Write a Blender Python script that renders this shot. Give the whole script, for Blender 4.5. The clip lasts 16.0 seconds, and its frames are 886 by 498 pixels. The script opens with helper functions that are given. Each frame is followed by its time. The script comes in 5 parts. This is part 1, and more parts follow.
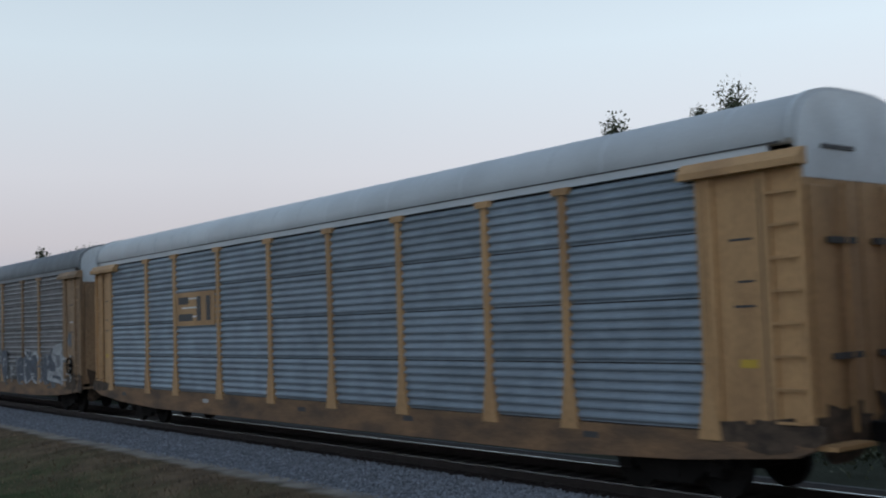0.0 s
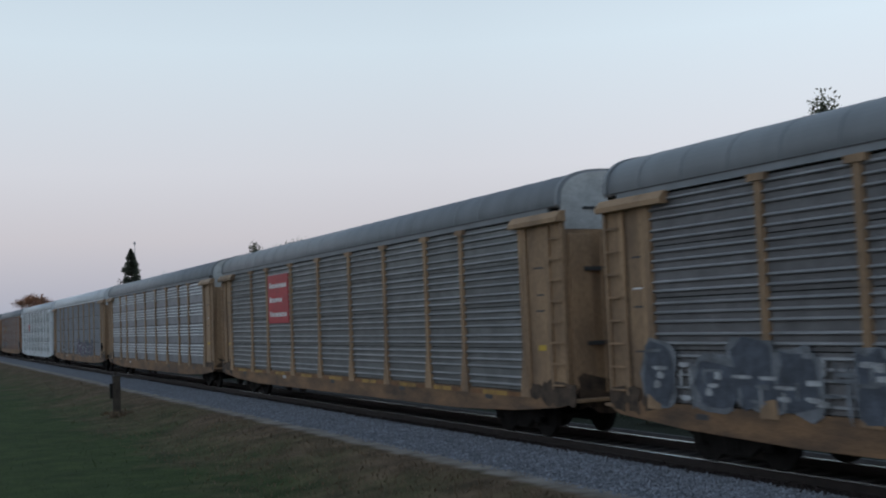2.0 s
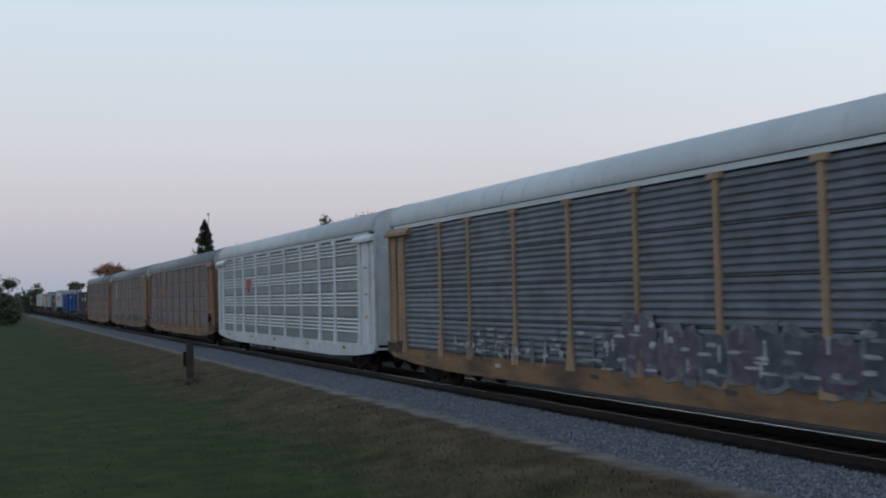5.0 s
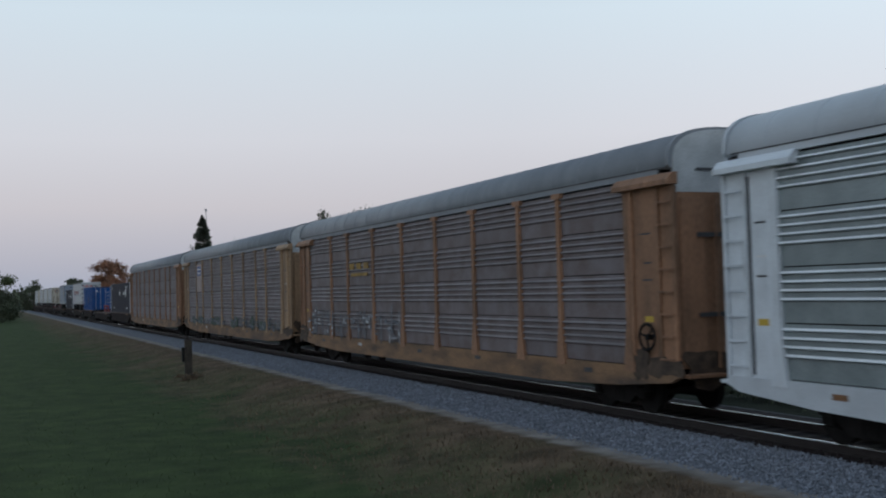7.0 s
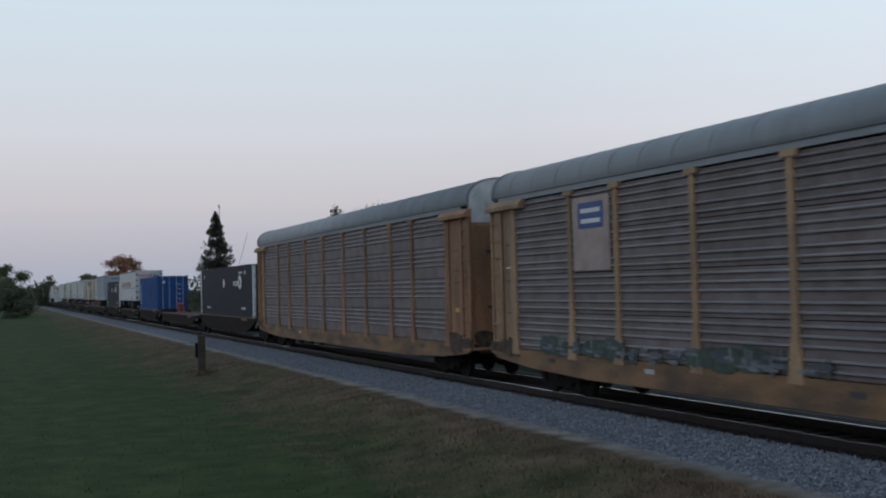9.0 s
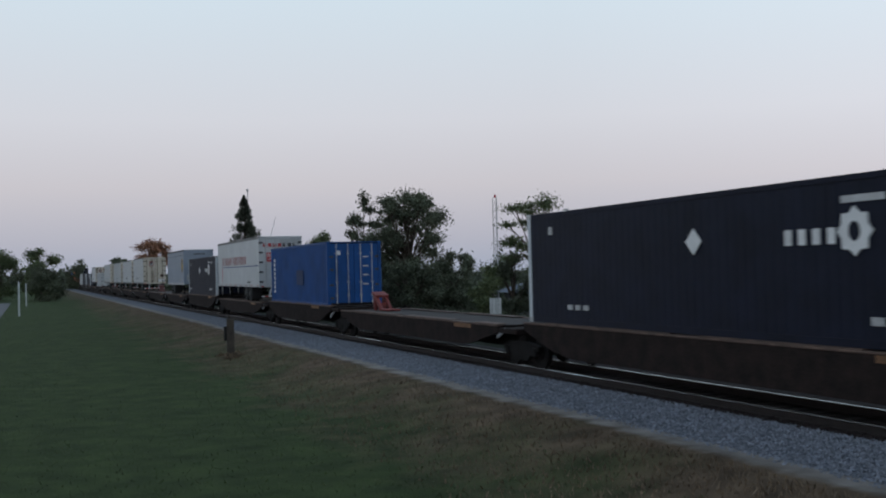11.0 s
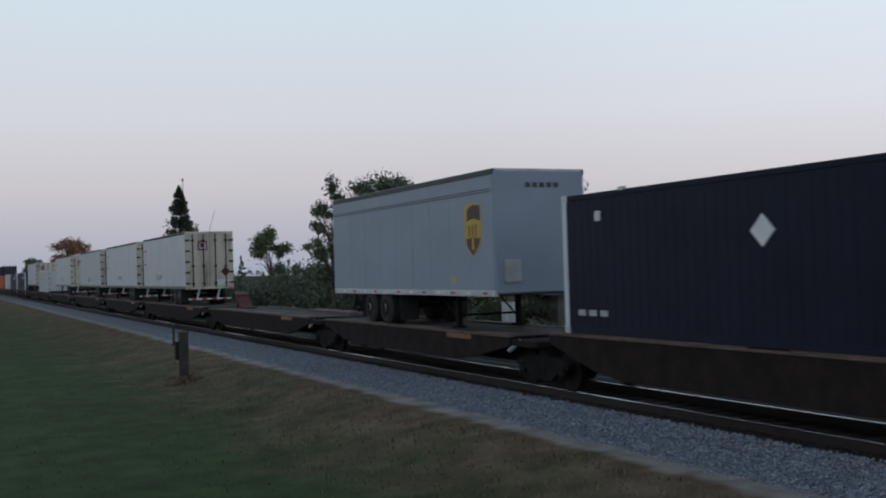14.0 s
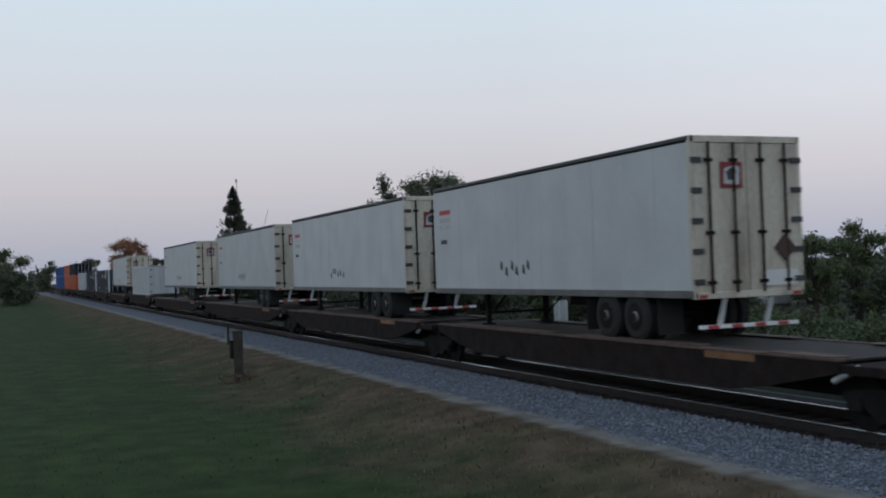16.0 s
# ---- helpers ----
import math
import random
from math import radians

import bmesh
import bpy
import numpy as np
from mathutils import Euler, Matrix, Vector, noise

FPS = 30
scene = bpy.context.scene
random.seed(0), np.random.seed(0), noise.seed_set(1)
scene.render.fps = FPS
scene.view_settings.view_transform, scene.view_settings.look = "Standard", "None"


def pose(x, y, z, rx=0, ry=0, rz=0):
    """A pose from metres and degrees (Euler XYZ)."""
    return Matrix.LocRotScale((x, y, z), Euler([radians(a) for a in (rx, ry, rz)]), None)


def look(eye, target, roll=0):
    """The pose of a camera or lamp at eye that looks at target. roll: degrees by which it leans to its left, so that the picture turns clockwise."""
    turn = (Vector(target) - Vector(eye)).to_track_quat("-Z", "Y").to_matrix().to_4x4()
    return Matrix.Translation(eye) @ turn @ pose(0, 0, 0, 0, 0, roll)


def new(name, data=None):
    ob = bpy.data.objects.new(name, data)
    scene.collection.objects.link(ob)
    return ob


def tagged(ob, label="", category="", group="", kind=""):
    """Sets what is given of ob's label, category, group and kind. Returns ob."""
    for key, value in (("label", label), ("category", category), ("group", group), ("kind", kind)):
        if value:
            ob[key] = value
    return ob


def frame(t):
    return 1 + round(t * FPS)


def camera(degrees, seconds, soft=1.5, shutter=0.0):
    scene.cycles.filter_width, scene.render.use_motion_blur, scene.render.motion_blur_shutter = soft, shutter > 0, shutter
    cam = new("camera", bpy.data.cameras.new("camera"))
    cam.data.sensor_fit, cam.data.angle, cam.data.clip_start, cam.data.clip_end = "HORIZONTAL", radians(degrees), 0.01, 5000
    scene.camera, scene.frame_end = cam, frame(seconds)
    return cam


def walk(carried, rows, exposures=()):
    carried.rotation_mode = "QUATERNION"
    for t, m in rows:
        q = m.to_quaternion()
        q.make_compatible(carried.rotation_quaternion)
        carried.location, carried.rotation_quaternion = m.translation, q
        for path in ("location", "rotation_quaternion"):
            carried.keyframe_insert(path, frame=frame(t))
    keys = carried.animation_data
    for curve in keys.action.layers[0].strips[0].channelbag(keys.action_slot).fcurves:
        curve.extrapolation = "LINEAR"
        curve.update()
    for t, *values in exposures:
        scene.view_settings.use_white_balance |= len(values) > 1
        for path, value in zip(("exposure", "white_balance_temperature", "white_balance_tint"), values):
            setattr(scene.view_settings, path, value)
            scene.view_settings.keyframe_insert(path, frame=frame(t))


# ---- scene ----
cam = camera(45.1, 16.0, soft=2.0, shutter=0.14)

# seconds, metres across and along, yaw, pitch, roll, metres that the train has run
ROWS = [
    (0, 0, 0, -37.737, 3.885, -1.956, 0.25), (0.5, 0, 0, -34.329, 4.032, -2.007, 11.85),
    (1, 0, 0, -30.869, 3.985, -2.155, 23.456), (1.5, 0, 0, -28.735, 3.942, -2.073, 34.917),
    (2, 0, 0, -27.101, 3.699, -2.247, 46.386), (2.5, 0, 0, -25.666, 3.407, -1.811, 57.863),
    (3, 0, 0, -24.58, 3.035, -1.303, 69.348), (3.5, 0, 0, -24.105, 2.905, -0.832, 80.84),
    (4, 0, 0, -24.057, 2.76, -1.055, 92.34), (4.5, 0, 0, -23.468, 2.578, -1.129, 103.847),
    (7, 0, 0, -23.453, 2.139, -1.581, 161.502), (7.5, 0, 0, -23.441, 2.081, -1.654, 173.056),
    (8, 0, 0, -23.226, 2.106, -1.619, 184.618), (8.5, 0, 0, -22.943, 2.021, -1.54, 196.187),
    (11, 0, 0, -21.276, 1.13, -1.426, 254.151), (11.5, 0, 0, -20.481, 0.316, -1.381, 265.767),
    (12, 0.112, 1.669, -20.843, 0.627, -1.975, 277.419), (12.5, 0.257, 3.821, -21.569, 0.962, -1.934, 287.819),
    (13, 0.394, 5.859, -22.72, 1.257, -1.967, 297.643), (13.5, 0.533, 7.913, -23.799, 1.647, -2.045, 307.371),
    (14, 0.675, 10.026, -25.402, 1.003, -1.754, 317.193), (14.5, 0.675, 10.026, -24.861, 0.822, -1.586, 327.075),
    (15, 0.675, 10.026, -24.514, 0.543, -1.829, 337.194), (15.5, 0.675, 10.026, -23.379, 0.841, -1.842, 348.0),
    (16, 0.675, 10.026, -22.635, 1.029, -1.984, 358.228),
]
EYE = 3.1
walk(cam, [(t, pose(x, y, EYE, 90 + p, 0, w) @ pose(0, 0, 0, 0, 0, r)) for t, x, y, w, p, r, s in ROWS])

# ---- world: sky just after sunset ----
world = bpy.data.worlds.new("world")
scene.world = world
world.use_nodes = True
wn, wl = world.node_tree.nodes, world.node_tree.links
wbg = wn["Background"]
wtc = wn.new("ShaderNodeTexCoord")
wsep = wn.new("ShaderNodeSeparateXYZ")
wramp = wn.new("ShaderNodeValToRGB")
wl.new(wtc.outputs["Generated"], wsep.inputs[0])
wl.new(wsep.outputs["Z"], wramp.inputs[0])
wl.new(wramp.outputs[0], wbg.inputs[0])
wglow = wn.new("ShaderNodeMapRange")
wglow.inputs[1].default_value, wglow.inputs[2].default_value = 0.45, 1.0
wglow.inputs[3].default_value, wglow.inputs[4].default_value = 1.0, 1.19
wl.new(wsep.outputs["X"], wglow.inputs[0])
wl.new(wglow.outputs[0], wbg.inputs[1])
SKY = ((0.0, (0.36, 0.40, 0.50)), (0.03, (0.45, 0.455, 0.53)), (0.08, (0.585, 0.565, 0.605)),
       (0.14, (0.65, 0.665, 0.72)), (0.25, (0.64, 0.745, 0.83)), (0.5, (0.40, 0.53, 0.66)), (1.0, (0.20, 0.30, 0.44)))
while len(wramp.color_ramp.elements) < len(SKY):
    wramp.color_ramp.elements.new(0.5)
for e, (at, c) in zip(wramp.color_ramp.elements, SKY):
    e.position, e.color = at, (*c, 1)
# added fill lamp on the train's near side; the sun itself is down
soft_fill = new("soft_fill", bpy.data.lights.new("soft_fill", "SUN"))
soft_fill.data.energy, soft_fill.data.angle, soft_fill.data.color = 0.12, radians(60), (1.0, 0.93, 0.88)
soft_fill.matrix_world = look((0, 0, 30), (14, 12, 8))

# ---- materials ----
MATS = {}


def mat(name, color, rough=0.6, metal=0.0, var=0.25, scale=2.0, fine=30.0, bump=0.15, stretch=(1, 1, 1), dirt=None, dirt_at=0.55, spec=0.5, island=False):
    """A surface with broad stains and fine grain, shifted from object to object."""
    if name in MATS:
        return MATS[name]
    m = bpy.data.materials.new(name)
    m.use_nodes = True
    n, l = m.node_tree.nodes, m.node_tree.links
    b = n["Principled BSDF"]
    b.inputs["Roughness"].default_value, b.inputs["Metallic"].default_value = rough, metal
    b.inputs["Specular IOR Level"].default_value = spec
    tc, info = n.new("ShaderNodeTexCoord"), n.new("ShaderNodeObjectInfo")
    mp = n.new("ShaderNodeMapping")
    mp.inputs["Scale"].default_value = stretch
    off = n.new("ShaderNodeVectorMath")
    off.operation = "MULTIPLY_ADD"
    l.new(info.outputs["Random"], off.inputs[0])
    off.inputs[1].default_value = (37, 53, 71)
    l.new(tc.outputs["Object"], off.inputs[2])
    l.new(off.outputs[0], mp.inputs[0])
    big, small = n.new("ShaderNodeTexNoise"), n.new("ShaderNodeTexNoise")
    big.inputs["Scale"].default_value, big.inputs["Detail"].default_value = scale, 5
    small.inputs["Scale"].default_value, small.inputs["Detail"].default_value = fine, 3
    for t in (big, small):
        l.new(mp.outputs[0], t.inputs["Vector"])
    ramp = n.new("ShaderNodeValToRGB")
    c = Vector(color)
    d = Vector(dirt) if dirt else c * (1 - var)
    ramp.color_ramp.elements[0].position, ramp.color_ramp.elements[0].color = dirt_at - 0.22, (*d, 1)
    ramp.color_ramp.elements[1].position, ramp.color_ramp.elements[1].color = dirt_at + 0.12, (*(c * (1 + var * 0.35)), 1)
    l.new(big.outputs[0], ramp.inputs[0])
    mix = n.new("ShaderNodeMix")
    mix.data_type, mix.blend_type = "RGBA", "MULTIPLY"
    mix.inputs[0].default_value = 1.0
    gr = n.new("ShaderNodeMapRange")
    gr.inputs[1].default_value, gr.inputs[2].default_value = 0.3, 0.7
    gr.inputs[3].default_value, gr.inputs[4].default_value = 1 - var * 0.7, 1 + var * 0.4
    l.new(small.outputs[0], gr.inputs[0])
    l.new(ramp.outputs[0], mix.inputs[6])
    l.new(gr.outputs[0], mix.inputs[7])
    last = mix.outputs[2]
    hue = n.new("ShaderNodeHueSaturation")
    hr = n.new("ShaderNodeMapRange")
    hr.inputs[3].default_value, hr.inputs[4].default_value = (0.7, 1.3) if island else (0.9, 1.08)
    if island:
        geo = n.new("ShaderNodeNewGeometry")
        l.new(geo.outputs["Random Per Island"], hr.inputs[0])
    else:
        l.new(info.outputs["Random"], hr.inputs[0])
    l.new(hr.outputs[0], hue.inputs["Value"])
    l.new(last, hue.inputs["Color"])
    l.new(hue.outputs[0], b.inputs["Base Color"])
    if bump:
        bp = n.new("ShaderNodeBump")
        bp.inputs["Strength"].default_value, bp.inputs["Distance"].default_value = bump, 0.02
        l.new(small.outputs[0], bp.inputs["Height"])
        l.new(bp.outputs[0], b.inputs["Normal"])
    MATS[name] = m
    return m


def glow(name, color, power):
    m = bpy.data.materials.new(name)
    m.use_nodes = True
    b = m.node_tree.nodes["Principled BSDF"]
    b.inputs["Base Color"].default_value = (*color, 1)
    b.inputs["Emission Color"].default_value, b.inputs["Emission Strength"].default_value = (*color, 1), power
    return m


TAN = mat("tan_paint", (0.44, 0.258, 0.118), 0.6, var=0.3, scale=1.2, stretch=(1, 1, 0.35), dirt=(0.30, 0.165, 0.075), dirt_at=0.45)
GRIME = mat("oily_grime", (0.085, 0.056, 0.038), 0.85, var=0.6, scale=5)
TOP_RAIL = mat("dull_grey_rail", (0.15, 0.145, 0.14), 0.6, var=0.3)
LETTER_RED = mat("dull_red_lettering", (0.27, 0.035, 0.035), 0.6, var=0.3, scale=4)
FADED_YELLOW = mat("faded_yellow_lettering", (0.36, 0.22, 0.05), 0.7, var=0.4, scale=5)
TAN_SILL = mat("sooty_tan_sill", (0.21, 0.118, 0.06), 0.75, var=0.4, scale=1.6, stretch=(1, 0.5, 1.5), dirt=(0.07, 0.048, 0.035), dirt_at=0.5)
# galvanised metal for rib tops, with the skylight on them in the colour
RIB_LIT = mat("bare_galvanised_rib_lit_top", (0.68, 0.71, 0.745), 0.4, 0.35, var=0.2, scale=2.0, stretch=(1, 0.4, 1))
RIB_LIT_WHITE = mat("pale_zinc_rib_lit_top", (0.80, 0.82, 0.84), 0.4, 0.2, var=0.15, scale=2.0, stretch=(1, 0.4, 1))
RIB_LIT_DULL = mat("dull_galvanised_rib_lit_top", (0.285, 0.285, 0.295), 0.5, 0.25, var=0.3, scale=2.0, stretch=(1, 0.4, 1))
TAN_MID = mat("brownish_tan_paint", (0.30, 0.20, 0.122), 0.65, var=0.35, scale=1.3, stretch=(1, 1, 0.3), dirt=(0.18, 0.115, 0.07), dirt_at=0.48)
TAN_OLD = mat("faded_tan_paint", (0.32, 0.205, 0.118), 0.7, var=0.4, scale=1.4, stretch=(1, 1, 0.3), dirt=(0.17, 0.11, 0.07), dirt_at=0.5)
ROOF_GREY = mat("galvanised_roof", (0.205, 0.222, 0.245), 0.55, var=0.15, scale=0.6, stretch=(1, 2.5, 1))
ROOF_LIGHT = mat("pale_galvanised_roof", (0.54, 0.575, 0.615), 0.5, var=0.12, scale=0.6)
GABLE = mat("pale_grey_gable", (0.52, 0.54, 0.55), 0.6, var=0.3, scale=1.5)
PAN_BLUE = mat("blue_grey_panel", (0.25, 0.305, 0.365), 0.5, 0.2, var=0.2, scale=1.5)
PAN_DARK = mat("weathered_dark_panel", (0.155, 0.155, 0.165), 0.55, 0.2, var=0.3, scale=1.8)
PAN_GREY = mat("galvanised_panel", (0.225, 0.24, 0.265), 0.45, 0.3, var=0.25, scale=1.8)
PAN_MID = mat("dull_grey_panel", (0.155, 0.165, 0.17), 0.5, 0.25, var=0.28, scale=1.8)
PAN_COOL = mat("cool_grey_panel", (0.17, 0.19, 0.225), 0.5, 0.2, var=0.3, scale=1.6)
PAN_BROWN = mat("rust_tinted_panel", (0.17, 0.15, 0.16), 0.6, 0.15, var=0.3, scale=1.8, dirt=(0.132, 0.1, 0.096))
RIB_LIT_BROWN = mat("rust_filmed_rib_lit_top", (0.225, 0.205, 0.212), 0.6, 0.15, var=0.3, scale=2.0, stretch=(1, 0.4, 1))
TAN_RUST = mat("rusty_tan_paint", (0.29, 0.148, 0.082), 0.7, var=0.4, scale=1.4, stretch=(1, 1, 0.3), dirt=(0.16, 0.088, 0.05), dirt_at=0.52)
PAN_SILVER = mat("dark_zinc_panel", (0.235, 0.275, 0.285), 0.45, 0.3, var=0.2, scale=1.5)
WHITE_STEEL = mat("white_painted_steel", (0.62, 0.66, 0.70), 0.5, var=0.15, scale=1.5)
BLACK_STEEL = mat("black_grimy_steel", (0.016, 0.0145, 0.014), 0.85, var=0.4, scale=2, spec=0.15)
RUST_STEEL = mat("brown_rusted_steel", (0.028, 0.019, 0.017), 0.9, var=0.5, scale=2.5, spec=0.12, dirt=(0.018, 0.014, 0.013))
DECK_RUST = mat("worn_deck_edge", (0.135, 0.085, 0.065), 0.8, var=0.5, scale=2.5)
DECK_GREY = mat("dusty_deck", (0.03, 0.021, 0.019), 0.85, var=0.4, scale=2.0)
RED_HITCH = mat("red_painted_hitch", (0.20, 0.03, 0.024), 0.6, var=0.35, scale=3)
NAVY = mat("navy_container_paint", (0.009, 0.012, 0.027), 0.6, var=0.3, scale=1.2, spec=0.18)
BLUE = mat("blue_container_paint", (0.009, 0.072, 0.25), 0.55, var=0.25, scale=1.0, spec=0.25)
WHITE_TRAILER = mat("white_trailer_skin", (0.495, 0.51, 0.52), 0.45, var=0.10, scale=0.9)
CREAM = mat("cream_trailer_door", (0.56, 0.51, 0.42), 0.6, var=0.25, scale=1.5, stretch=(1, 1, 0.3), dirt=(0.30, 0.25, 0.2), dirt_at=0.42)
GREY_TRAILER = mat("grey_trailer_skin", (0.235, 0.275, 0.335), 0.5, var=0.08, scale=0.8)
DARK_TRIM = mat("dark_trim", (0.05, 0.05, 0.055), 0.6, var=0.3)
PALE_TRIM = mat("pale_metal_trim", (0.5, 0.51, 0.52), 0.45, 0.3, var=0.25)
ORANGE = mat("orange_container_paint", (0.50, 0.10, 0.03), 0.55, var=0.25)
RUBBER = mat("tyre_rubber", (0.02, 0.02, 0.021), 0.85, var=0.2)
RIM = mat("dirty_white_rim", (0.18, 0.18, 0.178), 0.5, 0.3, var=0.35)
RED_PAINT = mat("red_sign_paint", (0.47, 0.045, 0.055), 0.55, var=0.2)
EMBLEM_RED = mat("dull_red_emblem", (0.26, 0.035, 0.04), 0.6, var=0.3)
WHITE_PAINT = mat("white_sign_paint", (0.72, 0.72, 0.72), 0.6, var=0.12)
GOLD = mat("yellow_sign_paint", (0.55, 0.36, 0.04), 0.55, var=0.15)
BROWN_PAINT = mat("brown_sign_paint", (0.065, 0.03, 0.022), 0.55, var=0.15)
BLUE_PAINT = mat("dark_blue_stripe", (0.03, 0.07, 0.22), 0.55, var=0.15)
SPRAY_PALE = mat("pale_spray_paint", (0.42, 0.435, 0.46), 0.7, var=0.45, scale=4)
SPRAY_GREEN = mat("dark_green_spray_paint", (0.05, 0.08, 0.062), 0.7, var=0.45, scale=4)
PALE_PINK = mat("faded_pink_sign", (0.36, 0.28, 0.26), 0.65, var=0.25)
SPRAY_MID = mat("grey_spray_paint", (0.17, 0.185, 0.21), 0.7, var=0.45, scale=4)
FADED_BLUE = mat("worn_blue_paint", (0.005, 0.032, 0.115), 0.6, var=0.3, spec=0.25)
STRIP_YELLOW = mat("worn_yellow_strip", (0.40, 0.23, 0.05), 0.55, var=0.4, scale=3)
DULL_ORANGE = mat("dull_orange_reflector", (0.22, 0.105, 0.045), 0.7, var=0.35)
SPRAY_DARK = mat("dark_spray_paint", (0.075, 0.09, 0.12), 0.7, var=0.45, scale=4)
SPRAY_VIOLET = mat("violet_spray_paint", (0.12, 0.095, 0.145), 0.7, var=0.4, scale=4)
RAIL_SIDE = mat("rail_steel", (0.024, 0.017, 0.016), 0.8, 0.0, var=0.35, scale=4)
RAIL_TOP = mat("polished_rail_head", (0.8, 0.8, 0.82), 0.22, 0.75, var=0.08, scale=4)
TIE = mat("creosoted_timber", (0.035, 0.026, 0.023), 0.9, var=0.45, scale=3, stretch=(0.3, 2, 2))
STONE = mat("ballast_stone", (0.195, 0.212, 0.25), 0.85, var=0.3, scale=4, island=True)
BALLAST = mat("ballast_bed", (0.13, 0.142, 0.17), 0.9, var=0.4, scale=5, fine=26, bump=0.8)
# stain colours taken darker still: they include the shade under the train
STAINED_SHADED = mat("oil_stained_shaded_ballast", (0.026, 0.020, 0.020), 0.95, var=0.5, scale=3, fine=26, bump=0.8, spec=0.2)
STAINED_SHADED_STONE = mat("rust_stained_shaded_stone", (0.04, 0.031, 0.031), 0.9, var=0.3, scale=4, island=True, spec=0.2)
DULL_RED = mat("faded_red_hitch_paint", (0.10, 0.032, 0.028), 0.75, var=0.4, scale=3)
BARK = mat("bark", (0.085, 0.062, 0.047), 0.9, var=0.4, scale=3, stretch=(1, 1, 0.3))
LEAF = mat("green_foliage", (0.115, 0.145, 0.066), 0.85, var=0.35, scale=0.5, bump=0, island=True)
LEAF_DARK = mat("dark_green_foliage", (0.105, 0.122, 0.076), 0.85, var=0.35, scale=0.5, bump=0, island=True)
LEAF_CONIFER = mat("conifer_foliage", (0.085, 0.098, 0.07), 0.8, var=0.35, scale=0.8, bump=0, island=True)
LEAF_RED = mat("autumn_foliage", (0.34, 0.16, 0.09), 0.7, var=0.35, scale=0.4, bump=0, island=True)
GRASS = mat("grass_blades", (0.077, 0.106, 0.042), 0.8, var=0.35, scale=0.4, bump=0, island=True)
STRAW = mat("dry_grass_blades", (0.165, 0.118, 0.075), 0.85, var=0.35, scale=0.4, bump=0, island=True)
SLATE = mat("grey_roof_shingle", (0.15, 0.165, 0.20), 0.85, var=0.25, scale=1.0)
STUCCO = mat("house_wall", (0.30, 0.29, 0.27), 0.9, var=0.2)
WOOD_POST = mat("weathered_post_timber", (0.06, 0.048, 0.038), 0.9, var=0.45, scale=5, stretch=(2, 2, 0.4))
WHITE_FENCE = mat("white_fence_paint", (0.5, 0.52, 0.52), 0.7, var=0.15)
ASPHALT = mat("asphalt", (0.13, 0.13, 0.135), 0.9, var=0.2)


# ---- shape helpers ----
def box(bm, x0, x1, y0, y1, z0, z1, bevel=0.0):
    vs = [bm.verts.new((x, y, z)) for x in (x0, x1) for y in (y0, y1) for z in (z0, z1)]
    fs = [bm.faces.new([vs[i] for i in f]) for f in ((0, 1, 3, 2), (4, 6, 7, 5), (0, 4, 5, 1), (2, 3, 7, 6), (0, 2, 6, 4), (1, 5, 7, 3))]
    if bevel:
        es = list({e for f in fs for e in f.edges})
        bmesh.ops.bevel(bm, geom=es, offset=bevel, segments=1, affect="EDGES")
    return bm


def prism(bm, pts, lo, hi, axis="y"):
    """A closed outline swept along an axis: points are (x, z) for y, (y, z) for x, (x, y) for z."""
    def at(p, h):
        return {"y": (p[0], h, p[1]), "x": (h, p[0], p[1]), "z": (p[0], p[1], h)}[axis]
    a, b = [bm.verts.new(at(p, lo)) for p in pts], [bm.verts.new(at(p, hi)) for p in pts]
    n = len(pts)
    bm.faces.new(a)
    bm.faces.new(b[::-1])
    for i in range(n):
        bm.faces.new((a[i], b[i], b[(i + 1) % n], a[(i + 1) % n]))
    return bm


def tube(bm, p, q, r0, r1=None, seg=8):
    """A tapered round bar from p to q."""
    p, q = Vector(p), Vector(q)
    r1 = r0 if r1 is None else r1
    u = (q - p).normalized()
    s = u.orthogonal().normalized()
    w = u.cross(s)
    ring = [[bm.verts.new(c + (s * math.cos(2 * math.pi * i / seg) + w * math.sin(2 * math.pi * i / seg)) * r) for i in range(seg)] for c, r in ((p, r0), (q, r1))]
    for i in range(seg):
        bm.faces.new((ring[0][i], ring[0][(i + 1) % seg], ring[1][(i + 1) % seg], ring[1][i]))
    bm.faces.new(ring[0][::-1])
    bm.faces.new(ring[1])
    return bm


def mesh_of(name, bm, material):
    bmesh.ops.recalc_face_normals(bm, faces=bm.faces)
    me = bpy.data.meshes.new(name)
    bm.to_mesh(me)
    bm.free()
    me.materials.append(material)
    return me


def part(name, bm, material, parent, label=""):
    me = bm if isinstance(bm, bpy.types.Mesh) else mesh_of(name, bm, material)
    ob = new(name, me)
    ob.parent = parent
    return tagged(ob, label)


def B():
    return bmesh.new()


def bx(name, parent, material, x0, x1, y0, y1, z0, z1, bevel=0.0, label=""):
    return part(name, box(B(), x0, x1, y0, y1, z0, z1, bevel), material, parent, label)


def solid(name, bm, material, label, category, kind="", group=""):
    return tagged(new(name, mesh_of(name, bm, material)), label, category, group, kind)


def two_tone(bm, pick, first, second, name):
    """A mesh whose picked faces carry the second material."""
    bmesh.ops.recalc_face_normals(bm, faces=bm.faces)
    for f in bm.faces:
        f.material_index = 1 if pick(f) else 0
    me = bpy.data.meshes.new(name)
    bm.to_mesh(me)
    bm.free()
    me.materials.append(first)
    me.materials.append(second)
    return me


def thing(name, label, category, group=""):
    return tagged(new(name), label, category, group)


